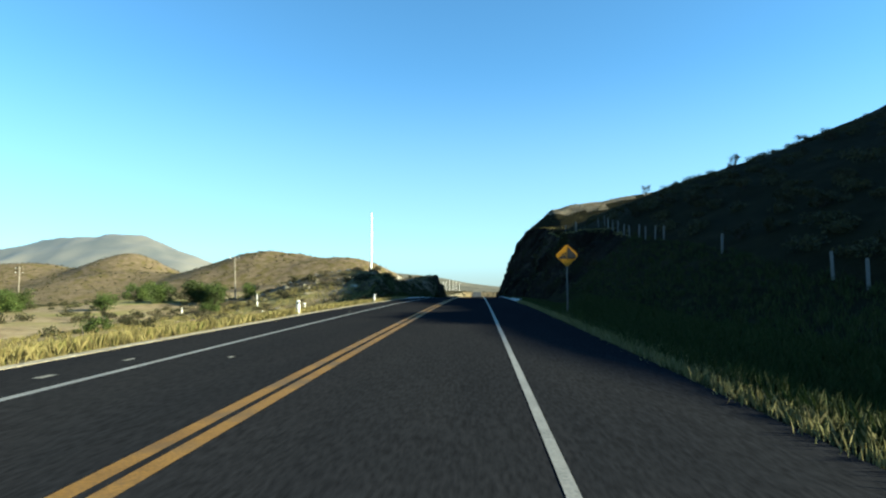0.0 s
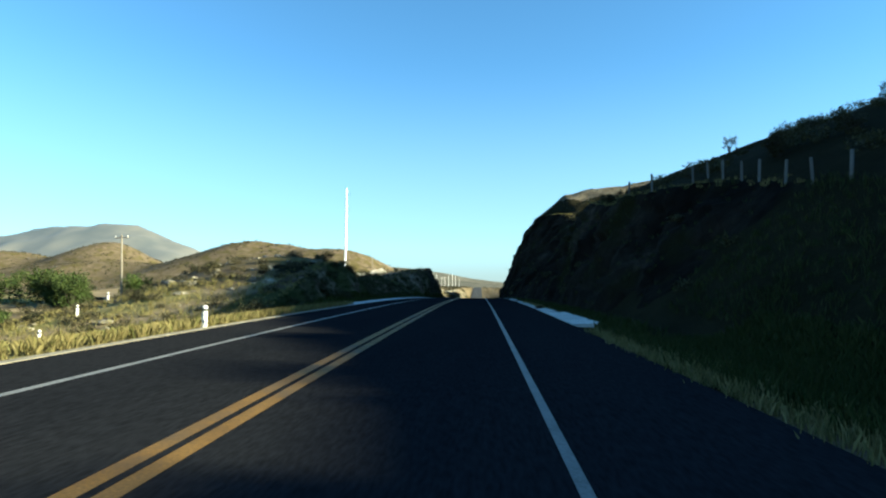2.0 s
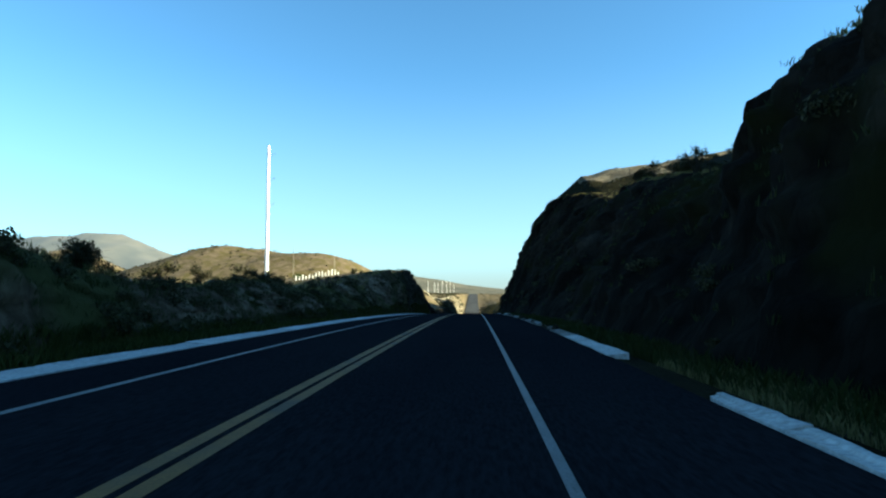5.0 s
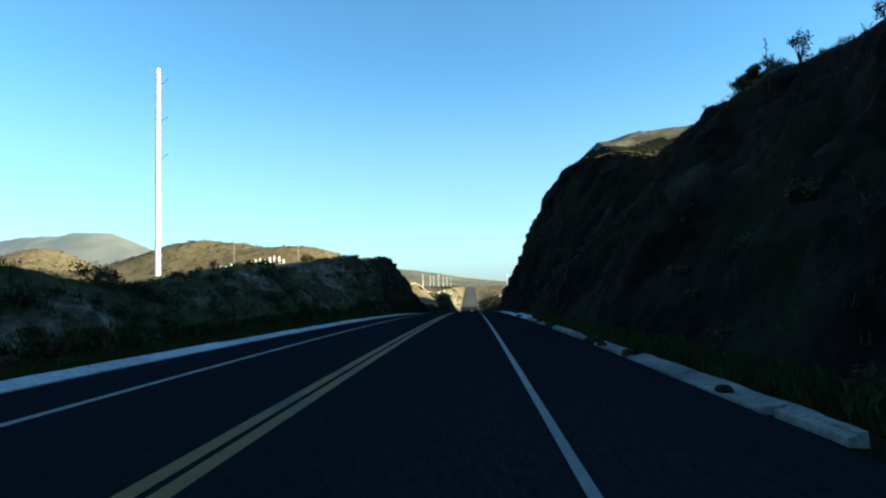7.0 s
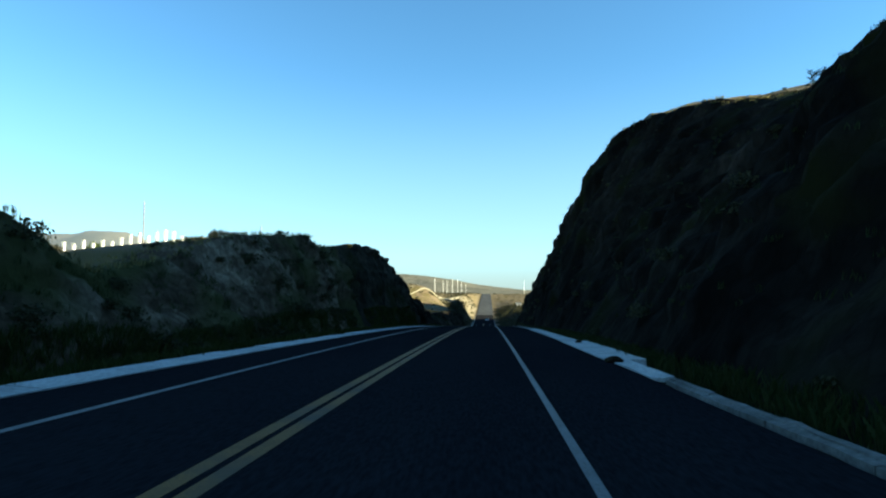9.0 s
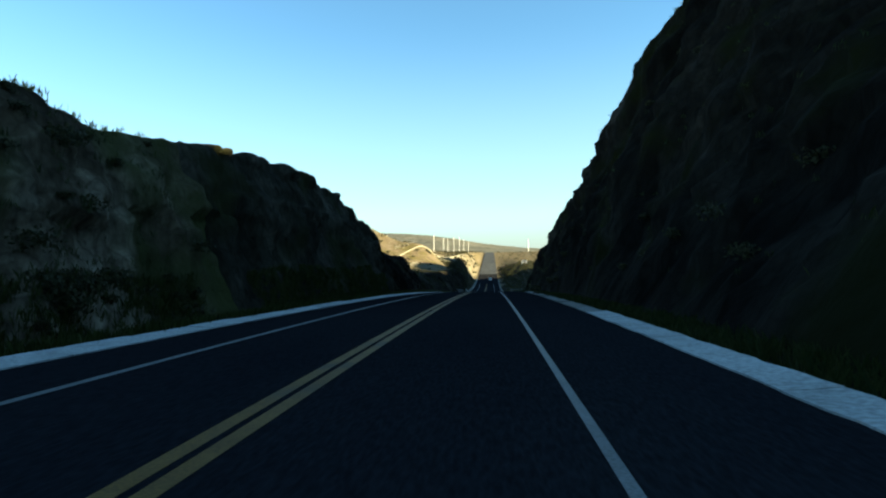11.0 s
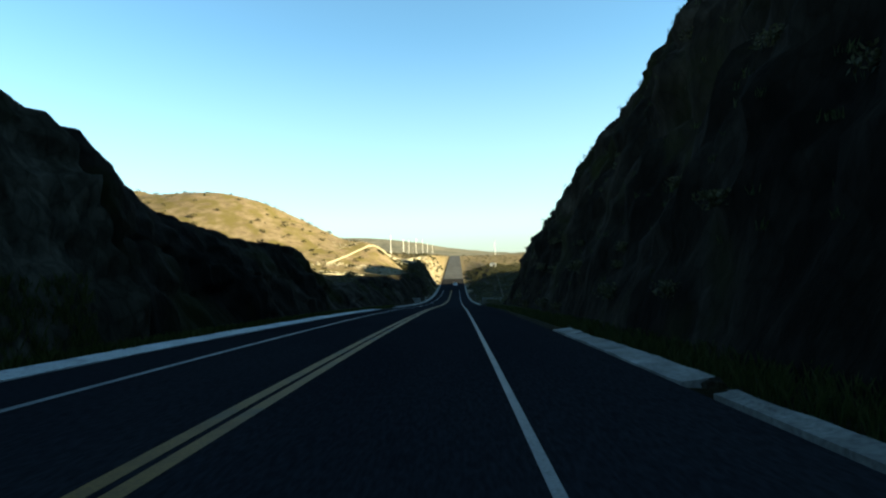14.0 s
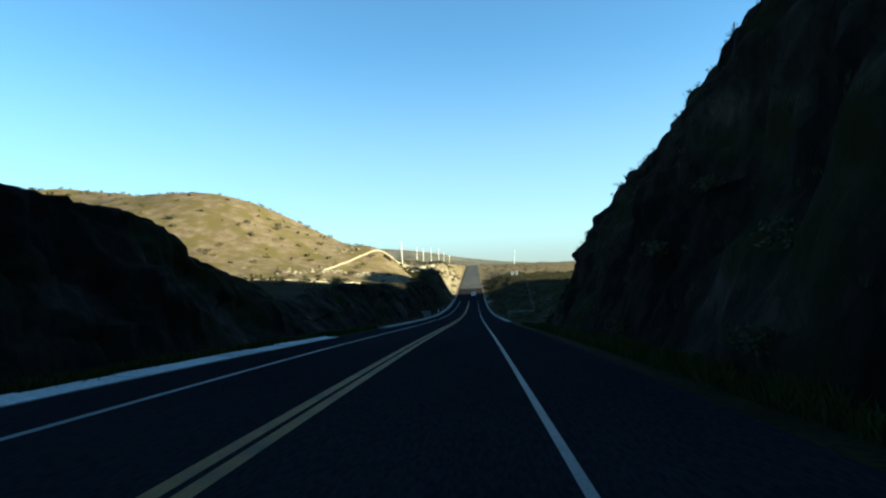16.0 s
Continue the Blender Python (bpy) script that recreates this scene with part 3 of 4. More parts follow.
def part(name, bm, mat, parent, label=""):
    me = bpy.data.meshes.new(name)
    bm.to_mesh(me)
    bm.free()
    me.materials.append(mat)
    ob = new(name, me)
    ob.parent = parent
    if label:
        ob["label"] = label
    return ob


def box(bm, x0, x1, y0, y1, z0, z1, bevel=0.0):
    got = bmesh.ops.create_cube(bm, size=1, matrix=Matrix.LocRotScale(((x0 + x1) / 2, (y0 + y1) / 2, (z0 + z1) / 2), None, (x1 - x0, y1 - y0, z1 - z0)))
    if bevel:
        edges = {e for v in got["verts"] for e in v.link_edges}
        bmesh.ops.bevel(bm, geom=list(edges), offset=bevel, segments=2, affect="EDGES")
    return bm


def tube(bm, a, b, r0, r1, n=10):
    a, b = Vector(a), Vector(b)
    m = Matrix.Translation((a + b) / 2) @ (b - a).to_track_quat("Z", "Y").to_matrix().to_4x4()
    bmesh.ops.create_cone(bm, cap_ends=True, segments=n, radius1=r0, radius2=r1, depth=(b - a).length, matrix=m)
    return bm


def slab(bm, pts, y0, y1):
    """A flat shape in x and z, pulled from y0 to y1."""
    front = [bm.verts.new((x, y0, z)) for x, z in pts]
    back = [bm.verts.new((x, y1, z)) for x, z in pts]
    bm.faces.new(front)
    bm.faces.new(back[::-1])
    k = len(pts)
    for i in range(k):
        bm.faces.new((front[i], back[i], back[(i + 1) % k], front[(i + 1) % k]))
    bmesh.ops.recalc_face_normals(bm, faces=bm.faces)
    return bm


# ---- concrete gutters, slab by slab ----
def gutter(label, side, runs, step_y=3.0, mat=CONCRETE):
    """Runs of slabs: from y, to y, and the inner and outer edges' distances from the centre line."""
    root = thing("gutter", label, "gutter")
    root["kind"] = "structure"
    rnd = random.Random(3)
    for y0, y1, narrow, wide in runs:
        n = max(1, round((y1 - y0) / step_y))
        for k in range(n):
            a, b = y0 + (y1 - y0) * k / n + 0.015, y0 + (y1 - y0) * (k + 1) / n - 0.015
            bm = bmesh.new()
            inner, outer = side * narrow, side * wide
            inner = inner + rnd.uniform(0, 0.03) * side
            tilt = rnd.uniform(-0.015, 0.02)
            ys = [a + (b - a) * i / 6 for i in range(7)]
            ring = []
            for y in ys:
                # outer edge broken and half grown over, slab by slab
                edge = outer + side * (0.10 * noise.noise(Vector((y * 0.9, side * 7.0, 0))) + 0.06 * noise.noise(Vector((y * 3.1, side * 3.0, 5))))
                worn = inner + side * max(0.0, 0.16 * noise.noise(Vector((y * 0.7, side * 11.0, 9)))) if side > 0 else inner
                rows = [(worn, -0.2), (worn, 0.025), (worn + (edge - worn) * 0.5, 0.035 + tilt), (edge - side * 0.1, 0.06 + tilt), (edge, 0.07 + tilt), (edge + side * 0.02, -0.2)]
                ring.append([bm.verts.new((x, y, float(road_z(np.array(y))) + z)) for x, z in rows])
            for r0, r1 in zip(ring, ring[1:]):
                for i in range(len(rows) - 1):
                    bm.faces.new((r0[i], r0[i + 1], r1[i + 1], r1[i]))
            bm.faces.new(ring[0])
            bm.faces.new(ring[-1][::-1])
            bmesh.ops.recalc_face_normals(bm, faces=bm.faces)
            part("slab", bm, mat, root)
    return root


gutter("pale concrete gutter slabs along the road edge", -1, [(72, 274, 5.45, 6.3)])
gutter("pale concrete gutter slabs along the road edge in the dip", -1, [(294, 520, 5.45, 6.3)], 8.0, CONCRETE_DIRTY)
gutter("pale broken concrete gutter slabs along the road edge", 1,
       [(54, 63.2, 5.95, 7.0), (63.4, 68, 5.95, 6.6), (71, 74, 6.0, 6.25), (75.5, 79, 6.0, 6.3), (82, 86.5, 6.0, 6.3), (92.6, 100.2, 5.95, 6.45),
        (147, 151.4, 6.0, 6.5), (151.5, 162, 5.9, 7.0), (162, 186, 5.95, 6.68)])
gutter("dirty grey concrete gutter slabs half under grass", 1,
       [(100.4, 104.6, 6.0, 6.4), (107.4, 107.9, 6.2, 6.45), (111.4, 112.9, 6.2, 6.42), (113, 119.4, 6.0, 6.5), (119.8, 123.4, 6.05, 6.42), (125, 133.2, 6.15, 6.38), (137.4, 146.6, 6.12, 6.38),
        (186, 195, 5.95, 6.55), (195.6, 206, 5.95, 6.5), (207.5, 213, 6.0, 6.5), (213.5, 217, 6.1, 6.4), (218, 230, 6.0, 6.6)], 2.6, CONCRETE_DIRTY)
gutter("pale concrete gutter slabs along the road edge in the dip", 1, [(307, 500, 6.0, 6.46)], 8.0, CONCRETE_DIRTY)
tagged(strip("gravel_edge", -5.72, -5.43, -60, 71, 0.012, STONE_WALL, 4.0, 0.2), "pale gravel edge of the asphalt", "road edge", kind="structure")

# ---- warning sign ----
sign = thing("road_sign", "yellow diamond warning sign with black falling-rocks picture on post", "road sign", at=(6.83, 27.96, land(6.83, 27.96)))
SZ = 3.11 - land(6.83, 27.96)
bm = bmesh.new()
box(bm, -0.03, 0.03, -0.03, 0.03, -0.4, SZ + 0.35, 0.008)
part("post", bm, GALVANISED, sign, "grey galvanised post")
H = 0.53
bm = slab(bmesh.new(), [(0, SZ - H), (H, SZ), (0, SZ + H), (-H, SZ)], -0.045, -0.032)
bmesh.ops.bevel(bm, geom=[e for e in bm.edges if abs(e.verts[0].co.y - e.verts[1].co.y) > 0.005], offset=0.05, segments=3, affect="EDGES")
plate = part("plate", bm, SIGN_YELLOW, sign, "yellow diamond plate")
bm = slab(bmesh.new(), [(0.01, SZ - 0.14), (0.02, SZ + 0.18), (0.05, SZ + 0.40), (0.12, SZ + 0.33), (0.22, SZ + 0.20), (0.32, SZ + 0.12), (0.43, SZ - 0.02), (0.36, SZ - 0.14)], -0.052, -0.0455)
part("symbol", bm, SIGN_BLACK, plate, "black cliff shape")
for cx, cz, r in ((-0.10, -0.06, 0.075), (-0.24, -0.08, 0.06), (-0.07, 0.09, 0.05), (-0.18, 0.04, 0.05), (-0.31, -0.10, 0.035)):
    bm = slab(bmesh.new(), [(cx + r * math.cos(a), SZ + cz + r * math.sin(a)) for a in np.linspace(0, 2 * math.pi, 7)[:-1]], -0.052, -0.0455)
    part("symbol", bm, SIGN_BLACK, plate, "black falling stone")
bm = slab(bmesh.new(), [(-0.36, SZ - 0.15), (0.34, SZ - 0.15), (0.34, SZ - 0.125), (-0.36, SZ - 0.125)], -0.052, -0.0455)
part("symbol", bm, SIGN_BLACK, plate, "black ground line")


# ---- bollards ----
def bollard(x, y, h, lean, label):
    root = thing("bollard", label, "bollard", "roadside bollards", (x, y, land(x, y) - 0.02), 0)
    root.matrix_basis = pose(x, y, land(x, y) - 0.02, lean, lean * 0.6, 10)
    bm = tube(bmesh.new(), (0, 0, 0), (0, 0, h * 0.93), 0.085, 0.08, 16)
    bmesh.ops.create_uvsphere(bm, u_segments=16, v_segments=8, radius=0.08, matrix=Matrix.Translation((0, 0, h * 0.93)) @ Matrix.Diagonal((1, 1, 0.5, 1)))
    part("body", bm, WHITEWASH, root)
    bm = tube(bmesh.new(), (0, 0, h * 0.74), (0, 0, h * 0.86), 0.0845, 0.083, 16)
    part("band", bm, GALVANISED, root, "grey reflective band")
    bm = box(bmesh.new(), -0.13, 0.13, -0.13, 0.13, -0.15, 0.04, 0.02)
    part("foot", bm, CONCRETE, root, "concrete foot")


bollard(-6.0, 29.5, 0.75, 0, "white roadside bollard in dry grass")
bollard(-6.0, 51.2, 0.75, 2, "white roadside bollard at the edge of the bank's shade")
bollard(-8.7, 40.0, 0.7, -7, "leaning weathered bollard in dry grass")
for bx, by in ((-19.5, 62), (-23, 70), (-26, 78), (-34, 74)):
    bollard(bx, by, 0.8, random.uniform(-4, 4), "white marker bollard among scrub")


# ---- fence on the hillside ----
def fence_post(x, y, h=1.2):
    me = bpy.data.meshes.new("fence_post")
    bm = box(bmesh.new(), -0.06, 0.06, -0.06, 0.06, -0.3, h, 0.015)
    bm.to_mesh(me)
    bm.free()
    me.materials.append(POST_PALE)
    ob = tagged(new("fence_post", me), "pale weathered fence post on the shaded hillside", "fence post", "hillside fence")
    z = land(x, y)
    if y > 75:
        x, z = float(right_x(np.array(y))) + 0.1, float(right_z(np.array(y))) - 0.1
    ob.matrix_basis = pose(x, y, z, random.uniform(-3, 3), random.uniform(-3, 3), random.uniform(0, 90))


for fx, fy in ((17.6, 24.1), (17.6, 26.4), (17.6, 37.9), (18.0, 50.8), (17.9, 52.9), (17.7, 55.2), (17.8, 57.7), (17.5, 60.0), (17.5, 62.4), (17.6, 65.4), (17.5, 67.3), (17.6, 70.2), (17.9, 73.4), (17.4, 74.8), (14.9, 75.7), (13.9, 78.7)):
    fence_post(fx, fy)

# ---- mast on the left bank ----
mast = thing("mast", "tall white steel mast with short step brackets standing on the bank", "mast", at=(-25.2, 158, land(-25.2, 158)))
MZ = 22.3 - land(-25.2, 158)
bm = tube(bmesh.new(), (0, 0, -0.5), (0, 0, MZ), 0.25, 0.17, 16)
part("shaft", bm, STEEL_WHITE, mast)
bm = box(bmesh.new(), -0.55, 0.55, -0.55, 0.55, -0.4, 0.18, 0.03)
part("base_block", bm, CONCRETE, mast, "concrete base block")
for k in range(3):
    z = MZ - 1.5 - k * 3.4
    bm = tube(bmesh.new(), (0.18, 0, z), (0.85, 0, z + 0.45), 0.03, 0.02, 6)
    tube(bm, (0.85, 0, z + 0.45), (0.95, 0, z + 0.42), 0.04, 0.04, 6)
    part("bracket", bm, GALVANISED, mast)


# ---- marker posts and poles on the plateau ----
for k in range(14):
    px, py = -25.2 + k * 0.43, 171.6 + 0.36 * k
    root = thing("marker_post", "white square marker post on the sunlit plateau", "post", "row of white posts", (px, py, land(px, py)))
    h = (0.7, 0.55, 0.75, 0.5, 0.6, 0.45, 0.65, 0.8, 0.85, 0.6, 0.8, 0.95, 0.8, 0.45)[k]
    part("shaft", box(bmesh.new(), -0.09, 0.09, -0.09, 0.09, -0.3, h, 0.03), WHITEWASH, root)
    part("cap", box(bmesh.new(), -0.11, 0.11, -0.11, 0.11, h, h + 0.05, 0.02), WHITEWASH, root)


def pole(x, y, h, r, mat, label, group="", arms=1, lean=0.0):
    root = thing("utility_pole", label, "utility pole", group, (x, y, land(x, y)))
    root.matrix_basis = pose(x, y, land(x, y), 0, lean, 0)
    part("shaft", tube(bmesh.new(), (0, 0, -0.6), (0, 0, h), r, r * 0.7, 12), mat, root)
    for k in range(arms):
        z = h - 0.35 - 0.9 * k
        arm = part("crossarm", box(bmesh.new(), -0.8, 0.8, -0.05, 0.05, z - 0.06, z + 0.06, 0.01), WOOD_GREY, root)
        for ix in (-0.7, 0.0, 0.7):
            part("insulator", tube(bmesh.new(), (ix, 0, z + 0.06), (ix, 0, z + 0.24), 0.05, 0.03, 8), WHITEWASH, arm)
    return root


pole(-31.8, 192.0, 10.8 - land(-31.8, 192.0), 0.07, WOOD_GREY, "thin dark pole on the sunlit plateau", arms=0)
pole(-30.4, 219.9, 11.3 - land(-30.4, 219.9), 0.09, WOOD_GREY, "thin dark pole behind the bank", arms=0)
pole(-37, 98, 7.2, 0.12, WOOD_GREY, "grey wooden utility pole among scrub", arms=1, lean=-2)
pole(-82, 108, 8.5, 0.13, WOOD_GREY, "grey wooden utility pole among scrub", arms=2)
for px, py, ph in ((-31.8, 528, 10.3), (-32.5, 612, 10.6), (-32.6, 660, 11), (-32.6, 738, 14.5), (-32.6, 842, 16.5), (-32.4, 942, 16), (-31, 1066, 15.5)):
    pole(px, py, ph, 0.22, WHITEWASH, "pale concrete power pole beside the far road", "far power line", 0)
pole(62, 1150, 22, 0.32, STEEL_WHITE, "white radio mast far off on the plain", arms=0)


# ---- stone wall over the hump ----
def stone_wall(label, pts, h, w):
    root = thing("stone_wall", label, "wall")
    rnd = random.Random(8)
    for (x0, y0), (x1, y1) in zip(pts, pts[1:]):
        n = max(2, int(math.hypot(x1 - x0, y1 - y0) / 1.1))
        for k in range(n):
            a, b = k / n, (k + 1) / n
            bm = bmesh.new()
            ax, ay, bx, by = x0 + (x1 - x0) * a, y0 + (y1 - y0) * a, x0 + (x1 - x0) * b, y0 + (y1 - y0) * b
            ang = math.atan2(by - ay, bx - ax)
            nx, ny = -math.sin(ang) * w / 2, math.cos(ang) * w / 2
            q = []
            for (cx, cy) in ((ax, ay), (bx, by)):
                z, top = land(cx, cy), h * rnd.uniform(0.8, 1.15)
                for s, zz in ((-1, z - 0.6), (-0.8, z + top), (0.8, z + top * rnd.uniform(0.9, 1.05)), (1, z - 0.6)):
                    q.append(bm.verts.new((cx + nx * s, cy + ny * s, zz)))
            for f in ((0, 1, 5, 4), (1, 2, 6, 5), (2, 3, 7, 6), (0, 3, 2, 1), (4, 5, 6, 7)):
                bm.faces.new([q[i] for i in f])
            bmesh.ops.recalc_face_normals(bm, faces=bm.faces)
            part("stone", bm, STONE_WALL, root)


stone_wall("pale dry-stone wall climbing over a sunlit hump", [(-39, 404), (-36.5, 416), (-33, 428), (-29, 437), (-25.5, 441), (-22, 447)], 0.5, 0.4)
# Pale band at the hill's foot, built from the wall's stones
stone_wall("low pale band of ground along the foot of the hill", [(-56, 338), (-46, 343), (-36, 348), (-28, 356), (-22, 368)], 0.3, 0.5)
stone_wall("pale stone wall above the far road", [(-30, 455), (-24, 470), (-19, 492), (-16, 520)], 1.1, 1.2)

# ---- white hut ----
hut = thing("hut", "small white hut beside the far road", "hut", at=(25.5, 594, land(25.5, 594)))
part("wall", box(bmesh.new(), -1.8, 1.8, -1.5, 1.5, -0.4, 2.5, 0.02), WHITEWASH, hut)
part("roof", slab(bmesh.new(), [(-2.1, 2.5), (2.1, 2.5), (2.1, 2.62), (0, 3.1), (-2.1, 2.62)], -1.8, 1.8), STONE_WALL, hut, "pale roof")
part("door", box(bmesh.new(), -0.45, 0.45, -1.56, -1.5, 0, 2.0), WOOD_GREY, hut, "grey wooden door")
part("window", box(bmesh.new(), 0.8, 1.4, -1.55, -1.5, 1.1, 1.8), CAR_GLASS, hut, "dark window")

# ---- culvert head walls in the dip ----
for cx, cy, w, lab in ((10.4, 345, 4.4, "grey concrete culvert head wall in the shaded dip"), (-8.6, 372, 2.6, "small concrete culvert head wall in the shaded dip")):
    z = float(road_z(np.array(float(cy))))
    cul = thing("culvert", lab, "culvert", "culvert walls", (cx, cy, z))
    part("wall", box(bmesh.new(), -w / 2, w / 2, -0.2, 0.2, -2.2, 0.75, 0.04), CONCRETE_DIRTY, cul)
    part("coping", box(bmesh.new(), -w / 2 - 0.1, w / 2 + 0.1, -0.28, 0.28, 0.75, 0.9, 0.03), CONCRETE_DIRTY, cul)
pole(13.6, 352, 6.2, 0.09, WOOD_GREY, "leaning grey pole in the shaded dip", arms=0, lean=-14)
bollard(-7.4, 402, 0.9, 0, "white bollard beside the road in the dip")


# ---- pickup truck on the far road ----
def pickup(x, y):
    z = float(road_z(np.array(float(y))))
    car = thing("pickup_truck", "white pickup truck driving ahead in the shaded dip", "pickup truck", at=(x, y, z), turn=0)
    body = bmesh.new()
    slab(body, [(-0.92, 0.45), (0.92, 0.45), (0.95, 0.8), (0.9, 1.12), (-0.9, 1.12), (-0.95, 0.8)], -2.6, 2.6)
    bmesh.ops.bevel(body, geom=list(body.edges), offset=0.05, segments=2, affect="EDGES")
    b = part("body", body, CAR_WHITE, car)
    cab = bmesh.new()
    vs = [cab.verts.new(p) for p in ((-0.86, -0.5, 1.1), (0.86, -0.5, 1.1), (0.86, 1.5, 1.1), (-0.86, 1.5, 1.1), (-0.72, -0.35, 1.72), (0.72, -0.35, 1.72), (0.72, 0.85, 1.72), (-0.72, 0.85, 1.72))]
    for f in ((0, 1, 5, 4), (1, 2, 6, 5), (2, 3, 7, 6), (3, 0, 4, 7), (4, 5, 6, 7)):
        cab.faces.new([vs[i] for i in f])
    bmesh.ops.recalc_face_normals(cab, faces=cab.faces)
    c = part("cab", cab, CAR_WHITE, car)
    part("rear_window", slab(bmesh.new(), [(-0.7, 1.18), (0.7, 1.18), (0.62, 1.62), (-0.62, 1.62)], -0.505, -0.40), CAR_GLASS, c, "dark rear window")
    part("windscreen", slab(bmesh.new(), [(-0.75, 1.15), (0.75, 1.15), (0.65, 1.6), (-0.65, 1.6)], 1.25, 1.3), CAR_GLASS, c, "dark windscreen")
    part("tailgate", box(bmesh.new(), -0.8, 0.8, -2.64, -2.59, 0.62, 1.08, 0.02), CAR_WHITE, b)
    part("bumper", box(bmesh.new(), -0.92, 0.92, -2.75, -2.58, 0.42, 0.58, 0.03), GALVANISED, car, "chrome rear bumper")
    for s in (-1, 1):
        part("tail_light", box(bmesh.new(), min(s * 0.8, s * 0.93), max(s * 0.8, s * 0.93), -2.65, -2.58, 0.72, 1.05, 0.01), PAINT_RED, car, "red tail light")
        for wy in (-1.6, 1.6):
            w = part("wheel", tube(bmesh.new(), (s * 0.70, wy, 0.36), (s * 0.92, wy, 0.36), 0.36, 0.36, 20), RUBBER, car, "black tyre")
            part("rim", tube(bmesh.new(), (s * 0.915, wy, 0.36), (s * 0.93, wy, 0.36), 0.2, 0.19, 14), GALVANISED, w)


pickup(1.75, 498)


# ---- boulders on the start of the left bank ----
def boulder(seed, size, mat=PALE_ROCK):
    rng = random.Random(seed)
    bm = bmesh.new()
    bmesh.ops.create_icosphere(bm, subdivisions=3, radius=size)
    sx, sy, sz = rng.uniform(0.9, 1.5), rng.uniform(0.8, 1.2), rng.uniform(0.5, 0.8)
    for v in bm.verts:
        n = v.co.normalized()
        d = 1 + 0.35 * noise.noise(n * 1.4 + Vector((seed, 0, 0))) + 0.14 * noise.noise(n * 4 + Vector((0, seed, 0)))
        v.co = Vector((n.x * sx, n.y * sy, n.z * sz)) * size * d
        v.co.z = max(v.co.z, -size * 0.25)
    me = bpy.data.meshes.new("boulder")
    bm.to_mesh(me)
    bm.free()
    me.materials.append(mat)
    return me


STONES = [boulder(k, 0.5) for k in range(1, 6)]
FALLEN = [boulder(k, 0.5, ROCK_BROWN) for k in range(6, 9)]
rnd = random.Random(4)
for k in range(60):
    y = rnd.uniform(64, 125)
    x = -rnd.uniform(13, 30)
    if k >= 46:
        x, y = rnd.choice((-1, 1)) * rnd.uniform(7.4, 8.6), rnd.uniform(80, 230)
    ob = new("boulder", STONES[k % 5] if k < 46 else FALLEN[k % 3])
    s = rnd.uniform(0.3, 0.8) if k < 46 else rnd.uniform(0.25, 0.6)
    ob.matrix_basis = Matrix.Translation((x, y, land(x, y) + 0.02)) @ Matrix.Rotation(rnd.uniform(0, 6), 4, "Z") @ Matrix.Scale(s, 4)
    tagged(ob, "pale weathered boulder on dry stony ground" if k < 46 else "fallen rock at the foot of the cutting", "boulder", "boulders")


for k, (x, y, w) in enumerate(((6.35, 69.4, 0.5), (6.3, 104.9, 0.7), (6.15, 114.2, 0.4), (6.2, 119.6, 0.5), (6.1, 122.2, 0.45), (6.25, 124.2, 0.8), (6.3, 133.6, 0.5), (6.2, 138.9, 0.5), (6.05, 151.0, 0.7), (6.5, 160.8, 0.4), (6.3, 217.4, 0.5), (6.25, 213.2, 0.4))):
    ob = new("boulder", FALLEN[k % 3])
    ob.matrix_basis = Matrix.Translation((x, y, float(road_z(np.array(y))) + 0.06)) @ Matrix.Rotation(k * 1.3, 4, "Z") @ Matrix.Scale(w * 0.6, 4)
    tagged(ob, "fallen brown rock lying on the gutter edge", "boulder", "boulders")


# ---- pale rubble and terraces round the hump by the far road ----
def rubble(label, spots, rng, low, high, mat):
    """Loose angular stones, joined."""
    base = np.array([(-1, -1, -0.4), (1, -1, -0.4), (1, 1, -0.4), (-1, 1, -0.4), (-0.7, -0.6, 0.7), (0.6, -0.7, 0.6), (0.7, 0.6, 0.75), (-0.6, 0.7, 0.6)])
    quads = np.array([(0, 1, 5, 4), (1, 2, 6, 5), (2, 3, 7, 6), (3, 0, 4, 7), (4, 5, 6, 7)])
    vs, fs = [], []
    for k, (x, y) in enumerate(spots):
        s = rng.uniform(low, high) * np.array([rng.uniform(0.7, 1.6), rng.uniform(0.7, 1.3), rng.uniform(0.5, 0.9)])
        a = rng.uniform(0, 6.3)
        p = (base + rng.normal(scale=0.16, size=(8, 3))) * s
        p = np.stack([p[:, 0] * math.cos(a) - p[:, 1] * math.sin(a), p[:, 0] * math.sin(a) + p[:, 1] * math.cos(a), p[:, 2]], 1)
        vs.append(p + np.array([x, y, land(x, y)]))
        fs.append(quads + 8 * k)
    ob = mesh_object("rubble", np.concatenate(vs), np.concatenate(fs), mat, smooth=False)
    tagged(ob, label, "rubble", kind="stuff")


rr = np.random.default_rng(31)
rubble("pale weathered stones strewn over the sunlit mound", list(zip(rr.normal(-23, 6, 260), rr.normal(96, 10, 260))), rr, 0.08, 0.32, PALE_ROCK)
heap = [(x, y) for x, y in zip(rr.uniform(-62, -13, 70), rr.uniform(395, 530, 70))]
for ax, ay, bx, by, n in ((-60, 372, -30, 384, 90), (-48, 396, -20, 420, 90), (-30, 450, -13, 500, 120), (-24, 470, -11, 560, 130), (-40, 430, -18, 470, 80), (-14, 510, -9, 640, 110)):
    t = rr.random(n)
    heap += list(zip(ax + (bx - ax) * t + rr.normal(scale=1.3, size=n), ay + (by - ay) * t + rr.normal(scale=1.6, size=n)))
